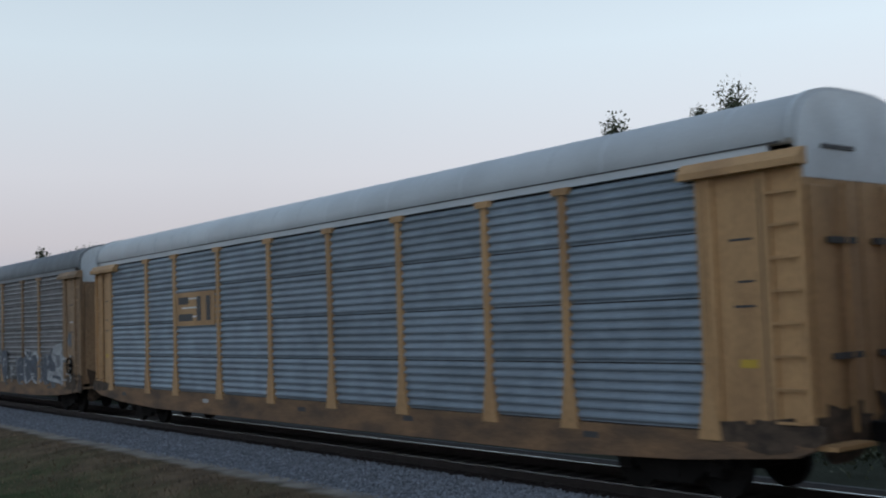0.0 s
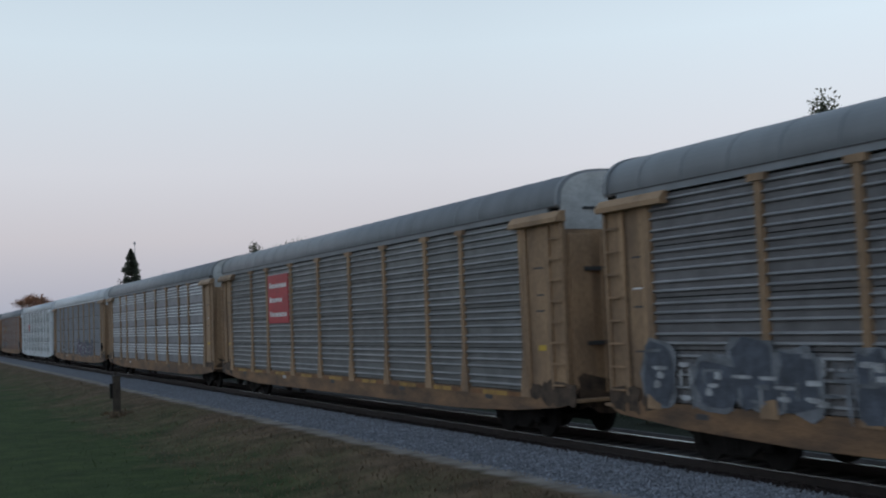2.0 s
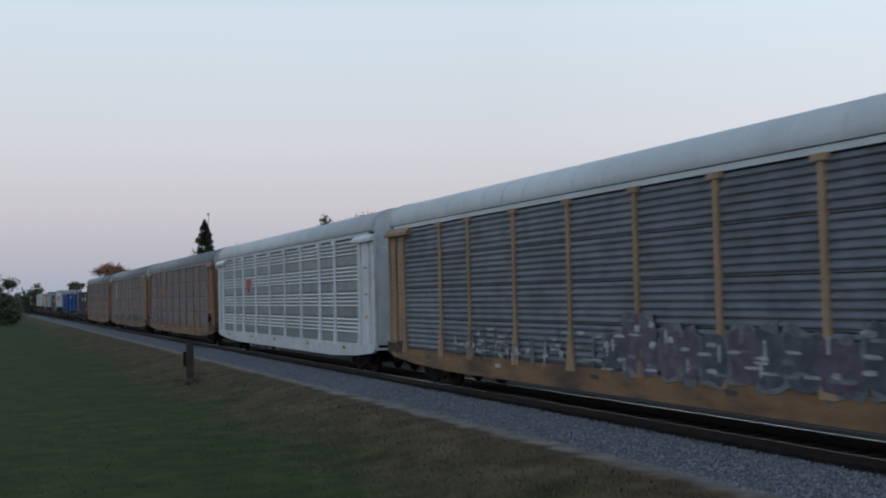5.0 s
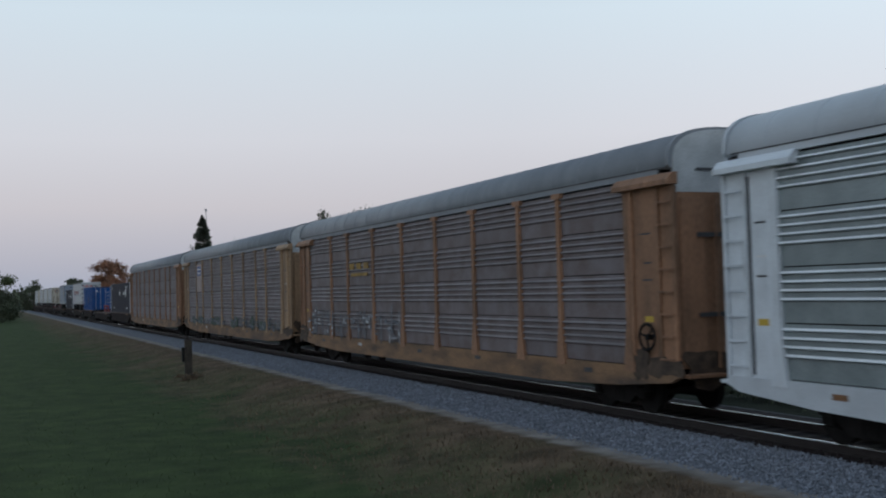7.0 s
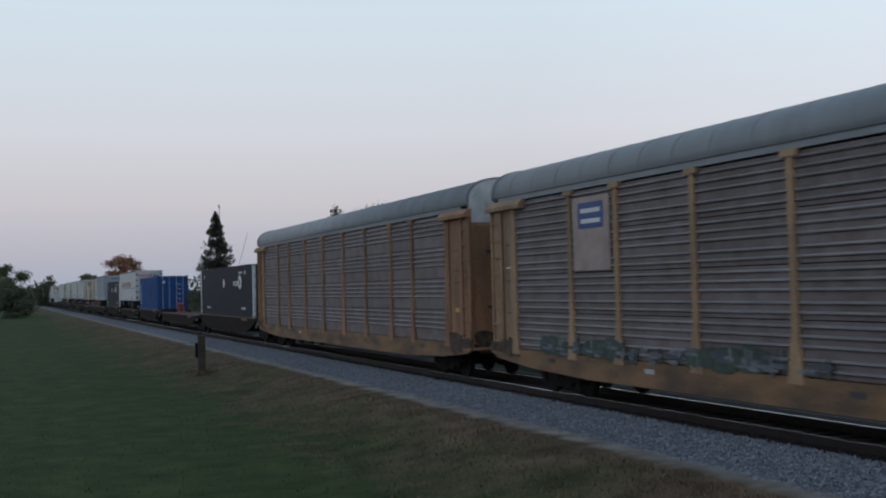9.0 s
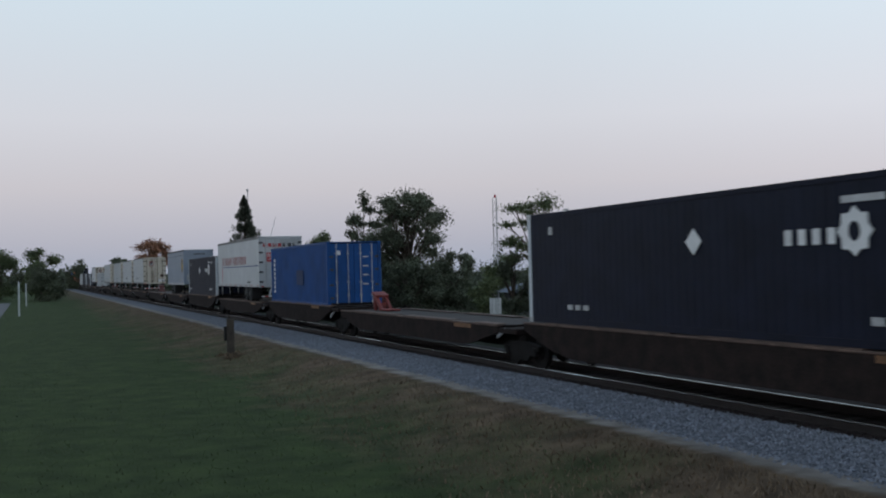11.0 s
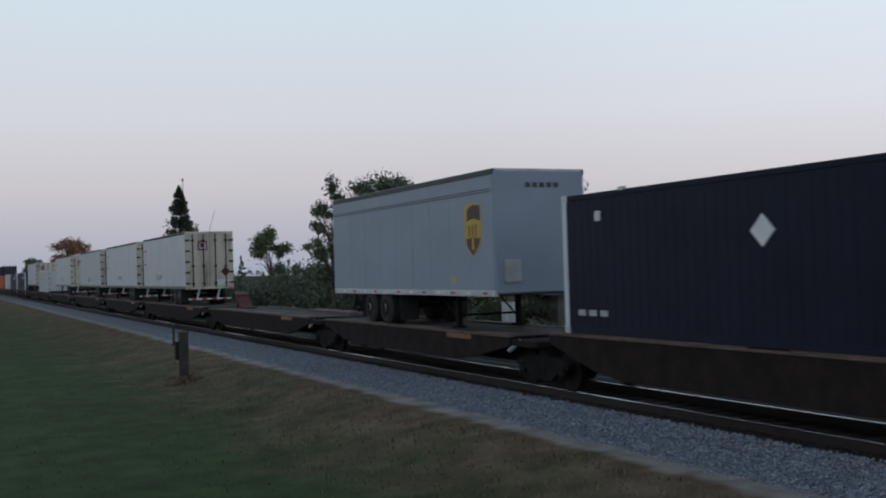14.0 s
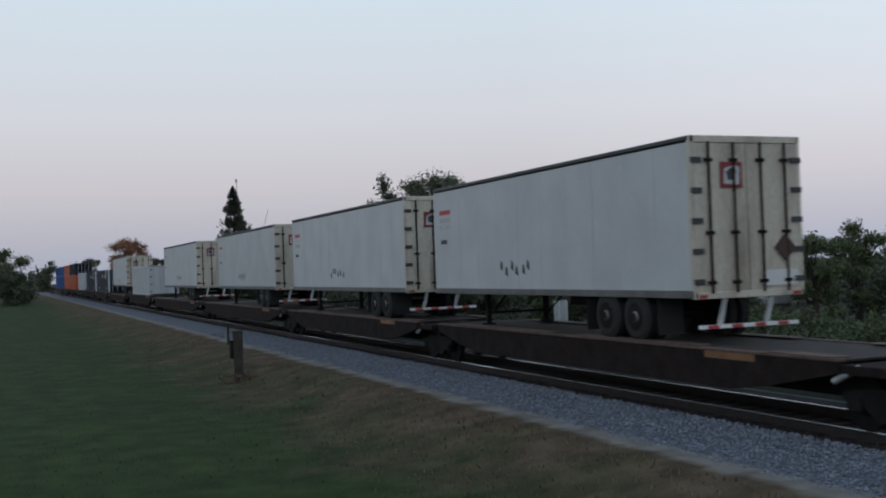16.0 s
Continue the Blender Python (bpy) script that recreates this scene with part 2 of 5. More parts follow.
def raw(name, verts, faces, material):
    me = bpy.data.meshes.new(name)
    me.from_pydata(verts, [], faces)
    me.materials.append(material)
    return me


# ---- setting ----
# DROP: how far the wheel treads lie below the datum from which car bodies are built
LINE_X, RAIL_Z, DROP = 14.06, 0.3, 0.3
NEAR_RAIL, FAR_RAIL = LINE_X - 0.7525, LINE_X + 0.7525


def ground_z(x):
    """Height of the ground across the line: a shallow fall away from the ballast towards the lawn."""
    def ease(a):
        a = min(1, max(0, a))
        return a * a * (3 - 2 * a)
    if x > LINE_X:
        return -0.25 * ease((x - 17.6) / 3)
    return -0.5 * ease((10.4 - x) / 3.4)


def ground_material():
    m = bpy.data.materials.new("lawn_and_verge")
    m.use_nodes = True
    n, l = m.node_tree.nodes, m.node_tree.links
    b = n["Principled BSDF"]
    b.inputs["Roughness"].default_value = 0.95
    b.inputs["Specular IOR Level"].default_value = 0.15
    tc = n.new("ShaderNodeTexCoord")
    sep = n.new("ShaderNodeSeparateXYZ")
    l.new(tc.outputs["Object"], sep.inputs[0])
    n1, n2, n3 = (n.new("ShaderNodeTexNoise") for _ in range(3))
    for q, s, d in ((n1, 0.35, 6), (n2, 1.3, 8), (n3, 40.0, 3)):
        q.inputs["Scale"].default_value, q.inputs["Detail"].default_value = s, d
        l.new(tc.outputs["Object"], q.inputs["Vector"])
    # where along x the lawn gives way to dry grass, then to bare dirt
    wob = n.new("ShaderNodeMath"); wob.operation = "MULTIPLY_ADD"
    l.new(n1.outputs[0], wob.inputs[0]); wob.inputs[1].default_value = 10.0
    l.new(sep.outputs["X"], wob.inputs[2])
    wob2 = n.new("ShaderNodeMath"); wob2.operation = "MULTIPLY_ADD"
    l.new(n2.outputs[0], wob2.inputs[0]); wob2.inputs[1].default_value = 1.6
    l.new(wob.outputs[0], wob2.inputs[2])
    edge = n.new("ShaderNodeMapRange")
    edge.inputs[1].default_value, edge.inputs[2].default_value = 11.5, 16.2
    l.new(wob2.outputs[0], edge.inputs[0])
    green, brown, dirt = (n.new("ShaderNodeValToRGB") for _ in range(3))
    for r, a, c in ((green, (0.024, 0.040, 0.0115), (0.054, 0.080, 0.025)), (brown, (0.066, 0.046, 0.030), (0.172, 0.120, 0.078)), (dirt, (0.15, 0.130, 0.115), (0.32, 0.29, 0.262))):
        r.color_ramp.elements[0].position, r.color_ramp.elements[0].color = 0.3, (*a, 1)
        r.color_ramp.elements[1].position, r.color_ramp.elements[1].color = 0.7, (*c, 1)
        l.new(n2.outputs[0], r.inputs[0])
    m1, m2, m3 = (n.new("ShaderNodeMix") for _ in range(3))
    for q in (m1, m2, m3):
        q.data_type = "RGBA"
    l.new(edge.outputs[0], m1.inputs[0]); l.new(green.outputs[0], m1.inputs[6]); l.new(brown.outputs[0], m1.inputs[7])
    wob3 = n.new("ShaderNodeMath"); wob3.operation = "MULTIPLY_ADD"
    l.new(n2.outputs[0], wob3.inputs[0]); wob3.inputs[1].default_value = 0.5
    l.new(sep.outputs["X"], wob3.inputs[2])
    bare = n.new("ShaderNodeMapRange")
    bare.inputs[1].default_value, bare.inputs[2].default_value = 10.5, 10.75
    l.new(wob3.outputs[0], bare.inputs[0])
    l.new(bare.outputs[0], m2.inputs[0]); l.new(m1.outputs[2], m2.inputs[6]); l.new(dirt.outputs[0], m2.inputs[7])
    # beyond the line the ground is rough grass again
    past = n.new("ShaderNodeMath"); past.operation = "GREATER_THAN"; past.inputs[1].default_value = 16.5
    l.new(sep.outputs["X"], past.inputs[0])
    l.new(past.outputs[0], m3.inputs[0]); l.new(m2.outputs[2], m3.inputs[6]); m3.inputs[7].default_value = (0.024, 0.028, 0.017, 1)
    l.new(m3.outputs[2], b.inputs["Base Color"])
    bp = n.new("ShaderNodeBump")
    bp.inputs["Strength"].default_value, bp.inputs["Distance"].default_value = 0.7, 0.05
    l.new(n3.outputs[0], bp.inputs["Height"]); l.new(bp.outputs[0], b.inputs["Normal"])
    return m


def build_ground():
    xs = [-900, -200, -60, -20, -5, 2, 5, 6.5, 7, 7.5, 8, 8.5, 9, 9.5, 10, 10.4, 14, 17.6, 18.5, 20, 22, 60, 250, 900]
    ys = [-300, -60, 0, 20, 40, 80, 160, 400, 1500]
    verts = [(x, y, ground_z(x)) for y in ys for x in xs]
    k = len(xs)
    faces = [(j * k + i, j * k + i + 1, (j + 1) * k + i + 1, (j + 1) * k + i) for j in range(len(ys) - 1) for i in range(k - 1)]
    tagged(new("ground", raw("ground", verts, faces, ground_material())), "mown green lawn turning to dry brown grass beside the track", "ground", kind="structure")
    bed = B()
    prism(bed, [(10.8, -0.02), (11.3, 0.04), (12.5, 0.112), (15.9, 0.112), (17.2, -0.02)], -60, 900)
    solid("ballast_bed", bed, BALLAST, "grey crushed stone ballast bed under the railway track", "ballast", "structure")
    # stained strip, wide enough to paint the shade beneath the cars
    solid("stained_ballast", box(B(), 12.86, 16.3, -60, 900, 0.06, 0.118), STAINED_SHADED, "oil-stained ballast between and beside the ties, darkened for shade under the train", "ballast", "structure")
    for x in (NEAR_RAIL, FAR_RAIL):
        r = thing("rail", "steel rail with rusty web and polished running head", "rail", "rails")
        r["kind"] = "structure"
        web = B()
        box(web, x - 0.07, x + 0.07, -60, 900, 0.125, 0.145)
        box(web, x - 0.012, x + 0.012, -60, 900, 0.145, 0.26)
        box(web, x - 0.036, x + 0.036, -60, 900, 0.255, 0.283)
        part("rail_web", web, RAIL_SIDE, r)
        part("rail_head", prism(B(), [(x - 0.036, 0.2835), (x - 0.028, 0.2955), (x, RAIL_Z), (x + 0.028, 0.2955), (x + 0.036, 0.2835)], -60, 900), RAIL_TOP, r, "polished running surface")


build_ground()
# ---- train ----
TRAIN = []


def car(name, y, label, category, group=""):
    ob = thing(name, label, category, group)
    TRAIN.append((ob, y))
    return ob


def wheelset_meshes():
    if "wheel" in SHARED:
        return
    w = B()
    tube(w, (-0.065, 0, 0), (0.065, 0, 0), 0.44, seg=20)
    tube(w, (-0.09, 0, 0), (-0.065, 0, 0), 0.16, 0.2, seg=12)
    SHARED["wheel"] = mesh_of("wheel", w, BLACK_STEEL)
    a = B()
    tube(a, (-0.7, 0, 0), (0.7, 0, 0), 0.08, seg=8)
    SHARED["axle"] = mesh_of("axle", a, BLACK_STEEL)
    f = B()
    prism(f, [(-1.15, 0.50), (-1.15, 0.62), (-0.5, 0.72), (0.5, 0.72), (1.15, 0.62), (1.15, 0.50), (0.72, 0.42), (0.42, 0.2), (-0.42, 0.2), (-0.72, 0.42)], -0.06, 0.06, "x")
    for y in (-0.87, 0.87):
        box(f, -0.1, 0.1, y - 0.13, y + 0.13, 0.32, 0.58, 0.03)
    for y in (-0.14, 0, 0.14):
        tube(f, (-0.02, y, 0.26), (-0.02, y, 0.5), 0.06)
    SHARED["sideframe"] = mesh_of("sideframe", f, BLACK_STEEL)


SHARED = {}


def truck(parent, y):
    """A four-wheeled truck: a frame part carrying its wheels."""
    wheelset_meshes()
    t = part("truck", box(B(), -1.0, 1.0, y - 0.2, y + 0.2, 0.45 - DROP, 0.62, 0.03), BLACK_STEEL, parent)
    for sx in (-1, 1):
        f = part("sideframe", SHARED["sideframe"], None, t)
        f.location = (sx * 0.98, y, -DROP)
        for dy in (-0.87, 0.87):
            w = part("wheel", SHARED["wheel"], None, t)
            w.location = (sx * 0.7525, y + dy, 0.44 - DROP)
            if sx > 0:
                w.rotation_euler = (0, 0, math.pi)
    for dy in (-0.87, 0.87):
        part("axle", SHARED["axle"], None, t).location = (0, y + dy, 0.44 - DROP)
    return t


LEN, EAVE, SILL0, SILL1 = 26.9, 4.55, 0.24, 0.78
POSTS = [1.7, 4.6, 6.65, 9.4, 12.1, 14.9, 17.7, 20.5, 22.55, 25.5]


def panel_mesh(width, height, style, material):
    """One corrugated side sheet, ribs running along the car, facing -x."""
    key = (round(width, 3), round(height, 3), style, material.name)
    if key in SHARED:
        return SHARED[key]
    prof = [(0.0, 0.0)]
    if style == "even":
        n = 6
        for i in range(n):
            a = height * i / n
            h = height / n
            prof += [(0.0, a + h * 0.12), (-0.045, a + h * 0.42), (-0.045, a + h * 0.62), (0.0, a + h * 0.92)]
    else:
        ribs = {"four": (0.38, 0.54, 0.70, 0.86), "five": (0.08, 0.26, 0.50, 0.68, 0.86), "six": (0.04, 0.2, 0.36, 0.52, 0.68, 0.84)}[style]
        for a in ribs:
            a *= height
            prof += [(0.0, a), (-0.04, a + 0.012), (-0.05, a + 0.03), (-0.036, a + 0.054), (0.0, a + 0.07)]
    prof += [(0.0, height), (0.03, height), (0.03, 0.0)]
    bm = B()
    prism(bm, prof, 0, width)
    # only upward rib faces go paler: sky light painted onto them
    rib = None if style == "even" else {PAN_SILVER: RIB_LIT_WHITE, PAN_GREY: RIB_LIT, PAN_BROWN: RIB_LIT_BROWN}.get(material, RIB_LIT_DULL)
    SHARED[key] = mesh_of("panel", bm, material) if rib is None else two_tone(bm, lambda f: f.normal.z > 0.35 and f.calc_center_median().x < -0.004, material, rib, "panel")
    return SHARED[key]


CROWN = 0.805


def crown_outline(half, rise):
    """The roof's cross-section: steep haunches that turn over into a nearly flat top."""
    pts = []
    for i in range(25):
        s, c = math.sin(math.radians(-90 + 7.5 * i)), max(0.0, math.cos(math.radians(-90 + 7.5 * i)))
        pts.append((half * math.copysign(abs(s) ** 0.72, s), EAVE + 0.265 + rise * c ** 0.72))
    return pts


def autorack(name, y, label, frame, panel, roof, style="five", rows=4, gable=None, logo="", spray=(), seed=0):
    """A bi-level car carrier: sill, posts, corrugated side sheets, end bays with ladders, end doors and a curved roof."""
    rnd = random.Random(seed)
    c = car(name, y, label, "autorack car", "autorack cars")
    gable = gable or GABLE
    # underframe
    for sx in (-1, 1):
        sill = B()
        x0, x1 = sorted((sx * 1.52, sx * 1.40))
        prism(sill, [(0.3, 0.5), (2.2, 0.34), (5.0, SILL0), (LEN - 5.0, SILL0), (LEN - 2.2, 0.34), (LEN - 0.3, 0.5), (LEN, 0.62), (LEN, SILL1), (0, SILL1), (0, 0.62)], x0, x1, "x")
        part("side_sill", sill, WHITE_STEEL if frame is WHITE_STEEL else TAN_SILL, c, "stained side sill")
    u = B()
    box(u, -0.4, 0.4, 0.4, LEN - 0.4, 0.5, 0.92)
    box(u, -0.34, 0.34, 5.0, LEN - 5.0, 0.16, 0.5)
    box(u, -1.39, 1.39, 0.2, LEN - 0.2, 0.92, 0.98)
    for k in range(9):
        box(u, -1.38, 1.38, 3.6 + 2.45 * k, 3.75 + 2.45 * k, 0.62, 0.92)
    part("underframe", u, BLACK_STEEL, c)
    for ty in (2.9, LEN - 2.9):
        truck(c, ty)
    for y0, y1 in ((-0.75, 0.4), (LEN - 0.4, LEN + 0.75)):
        bx("coupler", c, BLACK_STEEL, -0.14, 0.14, y0, y1, 0.62, 0.9, 0.02)
    # rivets of light on the sill: short plates and stencilled bars
    for k in range(5):
        py = 3.0 + k * 5.1 + rnd.random()
        bx("sill_plate", c, (STRIP_YELLOW if k == 1 else DULL_ORANGE) if frame is WHITE_STEEL else PALE_TRIM if k == 3 else DARK_TRIM, -1.526, -1.52, py, py + 0.34, 0.54, 0.64)
    # posts
    pm = B()
    prism(pm, [(-1.53, -0.075), (-1.53, 0.075), (-1.44, 0.10), (-1.44, -0.10)], SILL1, EAVE + 0.08, "z")
    prism(pm, [(-0.21, SILL1 - 0.12), (0.21, SILL1 - 0.12), (0.08, SILL1 + 0.75), (-0.08, SILL1 + 0.75)], -1.54, -1.44, "x")
    box(pm, -1.56, -1.44, -0.2, 0.2, EAVE + 0.0, EAVE + 0.12)
    pm = mesh_of("post", pm, frame)
    for py in POSTS:
        part("post", pm, None, c).location = (0, py, 0)
        o = part("post", pm, None, c)
        o.location, o.rotation_euler = (0, py, 0), (0, 0, math.pi)
    # side sheets
    h = (EAVE + 0.10 - SILL1 - 0.02) / rows
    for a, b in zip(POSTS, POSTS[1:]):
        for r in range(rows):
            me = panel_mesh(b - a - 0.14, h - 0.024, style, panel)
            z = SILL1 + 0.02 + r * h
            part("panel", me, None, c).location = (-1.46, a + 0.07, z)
    bk = B()
    for x0, x1 in ((-1.42, -1.38), (1.38, 1.46)):
        box(bk, x0, x1, POSTS[0], POSTS[-1], SILL1, EAVE + 0.12)
    part("inner_lining", bk, BLACK_STEEL, c)
    # fascia under the roof edge, with a dark drip gap
    for sx in (-1, 1):
        bx("fascia", c, roof, *sorted((sx * 1.505, sx * 1.42)), 0.5, LEN - 0.5, EAVE + 0.12, EAVE + 0.24)
        bx("drip_edge", c, DARK_TRIM, *sorted((sx * 1.515, sx * 1.42)), 0.3, LEN - 0.3, EAVE + 0.24, EAVE + 0.265)
    # end bays
    for flip in (False, True):
        bay = 1.32 if flip else 1.62

        def yy(v):
            return LEN - v if flip else v

        def span(v, w):
            return sorted((yy(v), yy(w)))
        for sx in (1, -1):
            eb = bx("end_bay", c, frame, *sorted((sx * 1.47, sx * 1.40)), *span(0.03, bay), SILL1, EAVE - 0.1, label="plain end bay sheet")
            for v, w in ((0.0, 0.10), (0.52, 0.66), (bay - 0.14, bay)):
                bx("bay_post", eb, frame, *sorted((sx * 1.52, sx * 1.44)), *span(v, w), SILL1, EAVE - 0.08, 0.01)
        for k in range(8):
            z = 0.95 + k * 0.45
            o = bx("ladder_rung", eb, frame, -1.56, -1.53, *span(0.08, 0.54), z, z + 0.035)
        for sx in (-1, 1):
            part("end_cap", prism(B(), [(sx * 1.66, EAVE - 0.10), (sx * 1.42, EAVE - 0.10), (sx * 1.42, EAVE + 0.14), (sx * 1.54, EAVE + 0.14), (sx * 1.66, EAVE)], *span(-0.05, 2.0)), frame, c)
        for z, w, m in ((1.7, 0.3, GOLD if seed % 3 else DARK_TRIM), (2.55, 0.35, DARK_TRIM), (2.9, 0.28, WHITE_PAINT if seed % 2 else DARK_TRIM), (3.5, 0.4, DARK_TRIM)):
            bx("stencil", eb, m, -1.476, -1.472, *span(0.85, 0.85 + w), z, z + (0.12 if m is GOLD else 0.035))
        bx("bay_recess", eb, DARK_TRIM if frame is WHITE_STEEL else GRIME, -1.4745, -1.472, *span(0.67, 0.74 if frame is WHITE_STEEL else 0.715), SILL1 + 0.05, EAVE - 0.2)
        if frame is not WHITE_STEEL:
            for k in range(3):
                gy = yy(0.2 + 0.55 * k + rnd.uniform(-0.1, 0.1))
                part("grime_patch", prism(B(), blob(gy, SILL1 + 0.02, rnd.uniform(0.2, 0.42), rnd.uniform(0.1, 0.34), rnd, 16, 0.3), -1.5265, -1.5, "x"), GRIME, eb, "oily grime at the foot of the bay")
            for sx in (-1, 1):
                part("grime_patch", prism(B(), blob(sx * 0.7, SILL1, 0.62, rnd.uniform(0.3, 0.6), rnd, 16, 0.3), *span(0.012, 0.05), "y"), GRIME, eb, "oily grime at the foot of the doors")
        # folding end doors, slightly set back, with hinge columns
        for sx in (-1, 1):
            x0, x1 = sorted((sx * 1.40, sx * 0.03))
            d = bx("end_door", c, frame, x0, x1, *span(0.06, 0.14), SILL1, EAVE - 0.25)
            x0, x1 = sorted((sx * 1.32, sx * 0.75))
            bx("door_rib", d, frame, x0, x1, *span(0.02, 0.06), SILL1 + 0.1, EAVE - 0.35, 0.015)
            for z in (1.8, 3.4):
                bx("door_latch", d, DARK_TRIM, *sorted((sx * 0.95, sx * 0.25)), *span(-0.02, 0.05), z, z + 0.09)
            tube_bm = tube(B(), (sx * 0.5, yy(0.0), SILL1), (sx * 0.5, yy(0.0), EAVE - 0.3), 0.03)
            part("lock_rod", tube_bm, frame, d)
        g = B()
        prof = [(-1.44, EAVE - 0.25)] + crown_outline(1.44, CROWN - 0.035) + [(1.44, EAVE - 0.25)]
        prism(g, prof, *span(0.05, 0.11))
        gb = part("gable", g, gable, c, "pale riveted gable")
        bx("gable_slot", gb, DARK_TRIM, -0.9, -0.1, *span(0.03, 0.052), EAVE + 0.18, EAVE + 0.24)
        bx("brake_step", c, frame, -1.45, -0.5, *span(-0.28, 0.02), 0.62, 0.68)
    # roof: sheets with standing seams
    outer = crown_outline(1.5, CROWN)
    inner = [(x * 0.97, z - 0.05) for x, z in outer][::-1]
    r = B()
    prism(r, outer + inner, 0.14, LEN - 0.14)
    ro = part("roof", r, roof, c, "curved ribbed sheet roof")
    for f in ro.data.polygons:
        f.use_smooth = len(f.vertices) == 4 and abs(f.normal.y) < 0.5
    for k in range(1, 22):
        s = B()
        prism(s, [(x * 1.004, z + 0.004) for x, z in outer] + [(x * 0.99, z - 0.03) for x, z in outer][::-1], k * LEN / 22 - 0.018, k * LEN / 22 + 0.018)
        if k == 1:
            SHARED["seam"] = mesh_of("roof_seam", s, roof)
            base = k * LEN / 22
        else:
            s.free()
        o = new("roof_seam", SHARED["seam"])
        o.parent = ro
        o.location = (0, k * LEN / 22 - base, 0)
    for v in (0.14, LEN - 0.14):
        hoop = prism(B(), [(x * 1.02, z + 0.02) for x, z in outer] + [(x * 0.96, z - 0.06) for x, z in outer][::-1], v - 0.05, v + 0.05)
        part("roof_hoop", hoop, roof, c)
    if seed in (6, 8, 3):
        wheel = B()
        for i in range(14):
            a0, a1 = i * math.pi / 7, (i + 1) * math.pi / 7
            tube(wheel, (-1.58, 0.95 + 0.27 * math.cos(a0), 1.4 + 0.27 * math.sin(a0)), (-1.58, 0.95 + 0.27 * math.cos(a1), 1.4 + 0.27 * math.sin(a1)), 0.03, seg=6)
        for a0 in (0.3, 2.4, 4.5):
            tube(wheel, (-1.58, 0.95, 1.4), (-1.58, 0.95 + 0.27 * math.cos(a0), 1.4 + 0.27 * math.sin(a0)), 0.02, seg=6)
        tube(wheel, (-1.6, 0.95, 1.4), (-1.46, 0.95, 1.4), 0.06)
        part("brake_wheel", wheel, BLACK_STEEL, c)
    if logo == "red":
        for a, b in zip(POSTS, POSTS[1:]):
            n = 4 if b - a > 2.3 else 3
            w = (b - a - 0.5) / n
            for k in range(n):
                bx("reflective_strip", c, STRIP_YELLOW if k % 3 else DULL_ORANGE, -1.527, -1.52, a + 0.25 + k * w, a + 0.2 + (k + 1) * w, SILL1 - 0.13, SILL1 - 0.03)
    if logo:
        logo_plate(c, logo)
    for y0, y1, z1, dens in spray:
        graffiti(c, y0, y1, z1, dens, rnd)
    return c


def logo_plate(c, kind):
    x = -1.515

    def bx(name, parent, material, x0, x1, y0, y1, z0, z1, label=""):
        y1, y0 = (20.4 - (v - 20.35) * 1.32 for v in (y0, y1))
        return part(name, box(B(), x0, x1, y0, y1, z0, z1), material, parent, label)

    if kind == "red":
        s = bx("sign", c, RED_PAINT, x, x + 0.04, 20.4, 22.2, 2.55, 4.35, label="red sign with three white bars")
        for i, z in enumerate((3.95, 3.42, 2.88)):
            for k in range(8 if i != 1 else 6):
                bx("sign_bar", s, WHITE_PAINT, x - 0.004, x, 20.56 + k * 0.19, 20.70 + k * 0.19, z - 0.09, z + (0.11 if k == 0 else 0.06))
    if kind == "bars":
        s = bx("sign", c, TAN, x, x + 0.04, 20.35, 22.25, 2.62, 3.55, label="tan sign with dark bars")
        for y0, y1, z0, z1 in ((20.5, 21.2, 2.75, 2.95), (20.5, 21.0, 3.22, 3.42), (21.4, 21.6, 2.75, 3.42), (21.85, 22.05, 2.75, 3.42)):
            bx("sign_bar", s, DARK_TRIM, x - 0.004, x, y0, y1, z0, z1)
        for z in (2.75, 3.0, 3.25):
            bx("sign_bar", s, WHITE_PAINT, x - 0.003, x, 20.65, 21.6, z + 0.1, z + 0.14)
    if kind == "yellow":
        s = bx("sign", c, FADED_YELLOW, x, x + 0.04, 20.6, 22.0, 3.05, 3.16, label="yellow faded lettering bar")
        for k in range(3):
            bx("sign_bar", s, FADED_YELLOW, x - 0.003, x + 0.03, 20.5 + k * 0.6, 20.85 + k * 0.6, 3.3, 3.52)
    if kind == "orange":
        s = bx("sign", c, ORANGE, x, x + 0.04, 20.7, 21.8, 3.0, 3.22, label="faded orange emblem")
        bx("sign_bar", s, ORANGE, x, x + 0.03, 21.0, 21.5, 3.22, 3.36)
    if kind == "pale":
        s = bx("sign", c, PALE_PINK, x, x + 0.04, 18.86, 20.08, 2.75, 4.45, label="faded sign with a blue upper field")
        bx("sign_field", s, BLUE_PAINT, x - 0.004, x, 19.05, 19.9, 3.72, 4.32)
        for z in (3.84, 4.08):
            bx("sign_bar", s, WHITE_PAINT, x - 0.007, x, 19.15, 19.8, z, z + 0.1)
    if kind == "red_small":
        s = bx("sign", c, RED_PAINT, x, x + 0.04, 20.8, 21.6, 3.1, 3.5, label="small red emblem")
        bx("sign_bar", s, RED_PAINT, x, x + 0.04, 21.0, 21.3, 2.8, 3.05)


def blob(y, z, ry, rz, rnd, n=14, rough=0.2):
    """A rounded block outline, a little uneven."""
    pts = []
    for i in range(n):
        t = i / n * 2 * math.pi
        q = rnd.uniform(1 - rough, 1 + rough)
        cy, sz = math.cos(t), math.sin(t)
        pts.append((y + ry * q * math.copysign(abs(cy) ** 0.6, cy), z + rz * q * math.copysign(abs(sz) ** 0.6, sz)))
    return pts


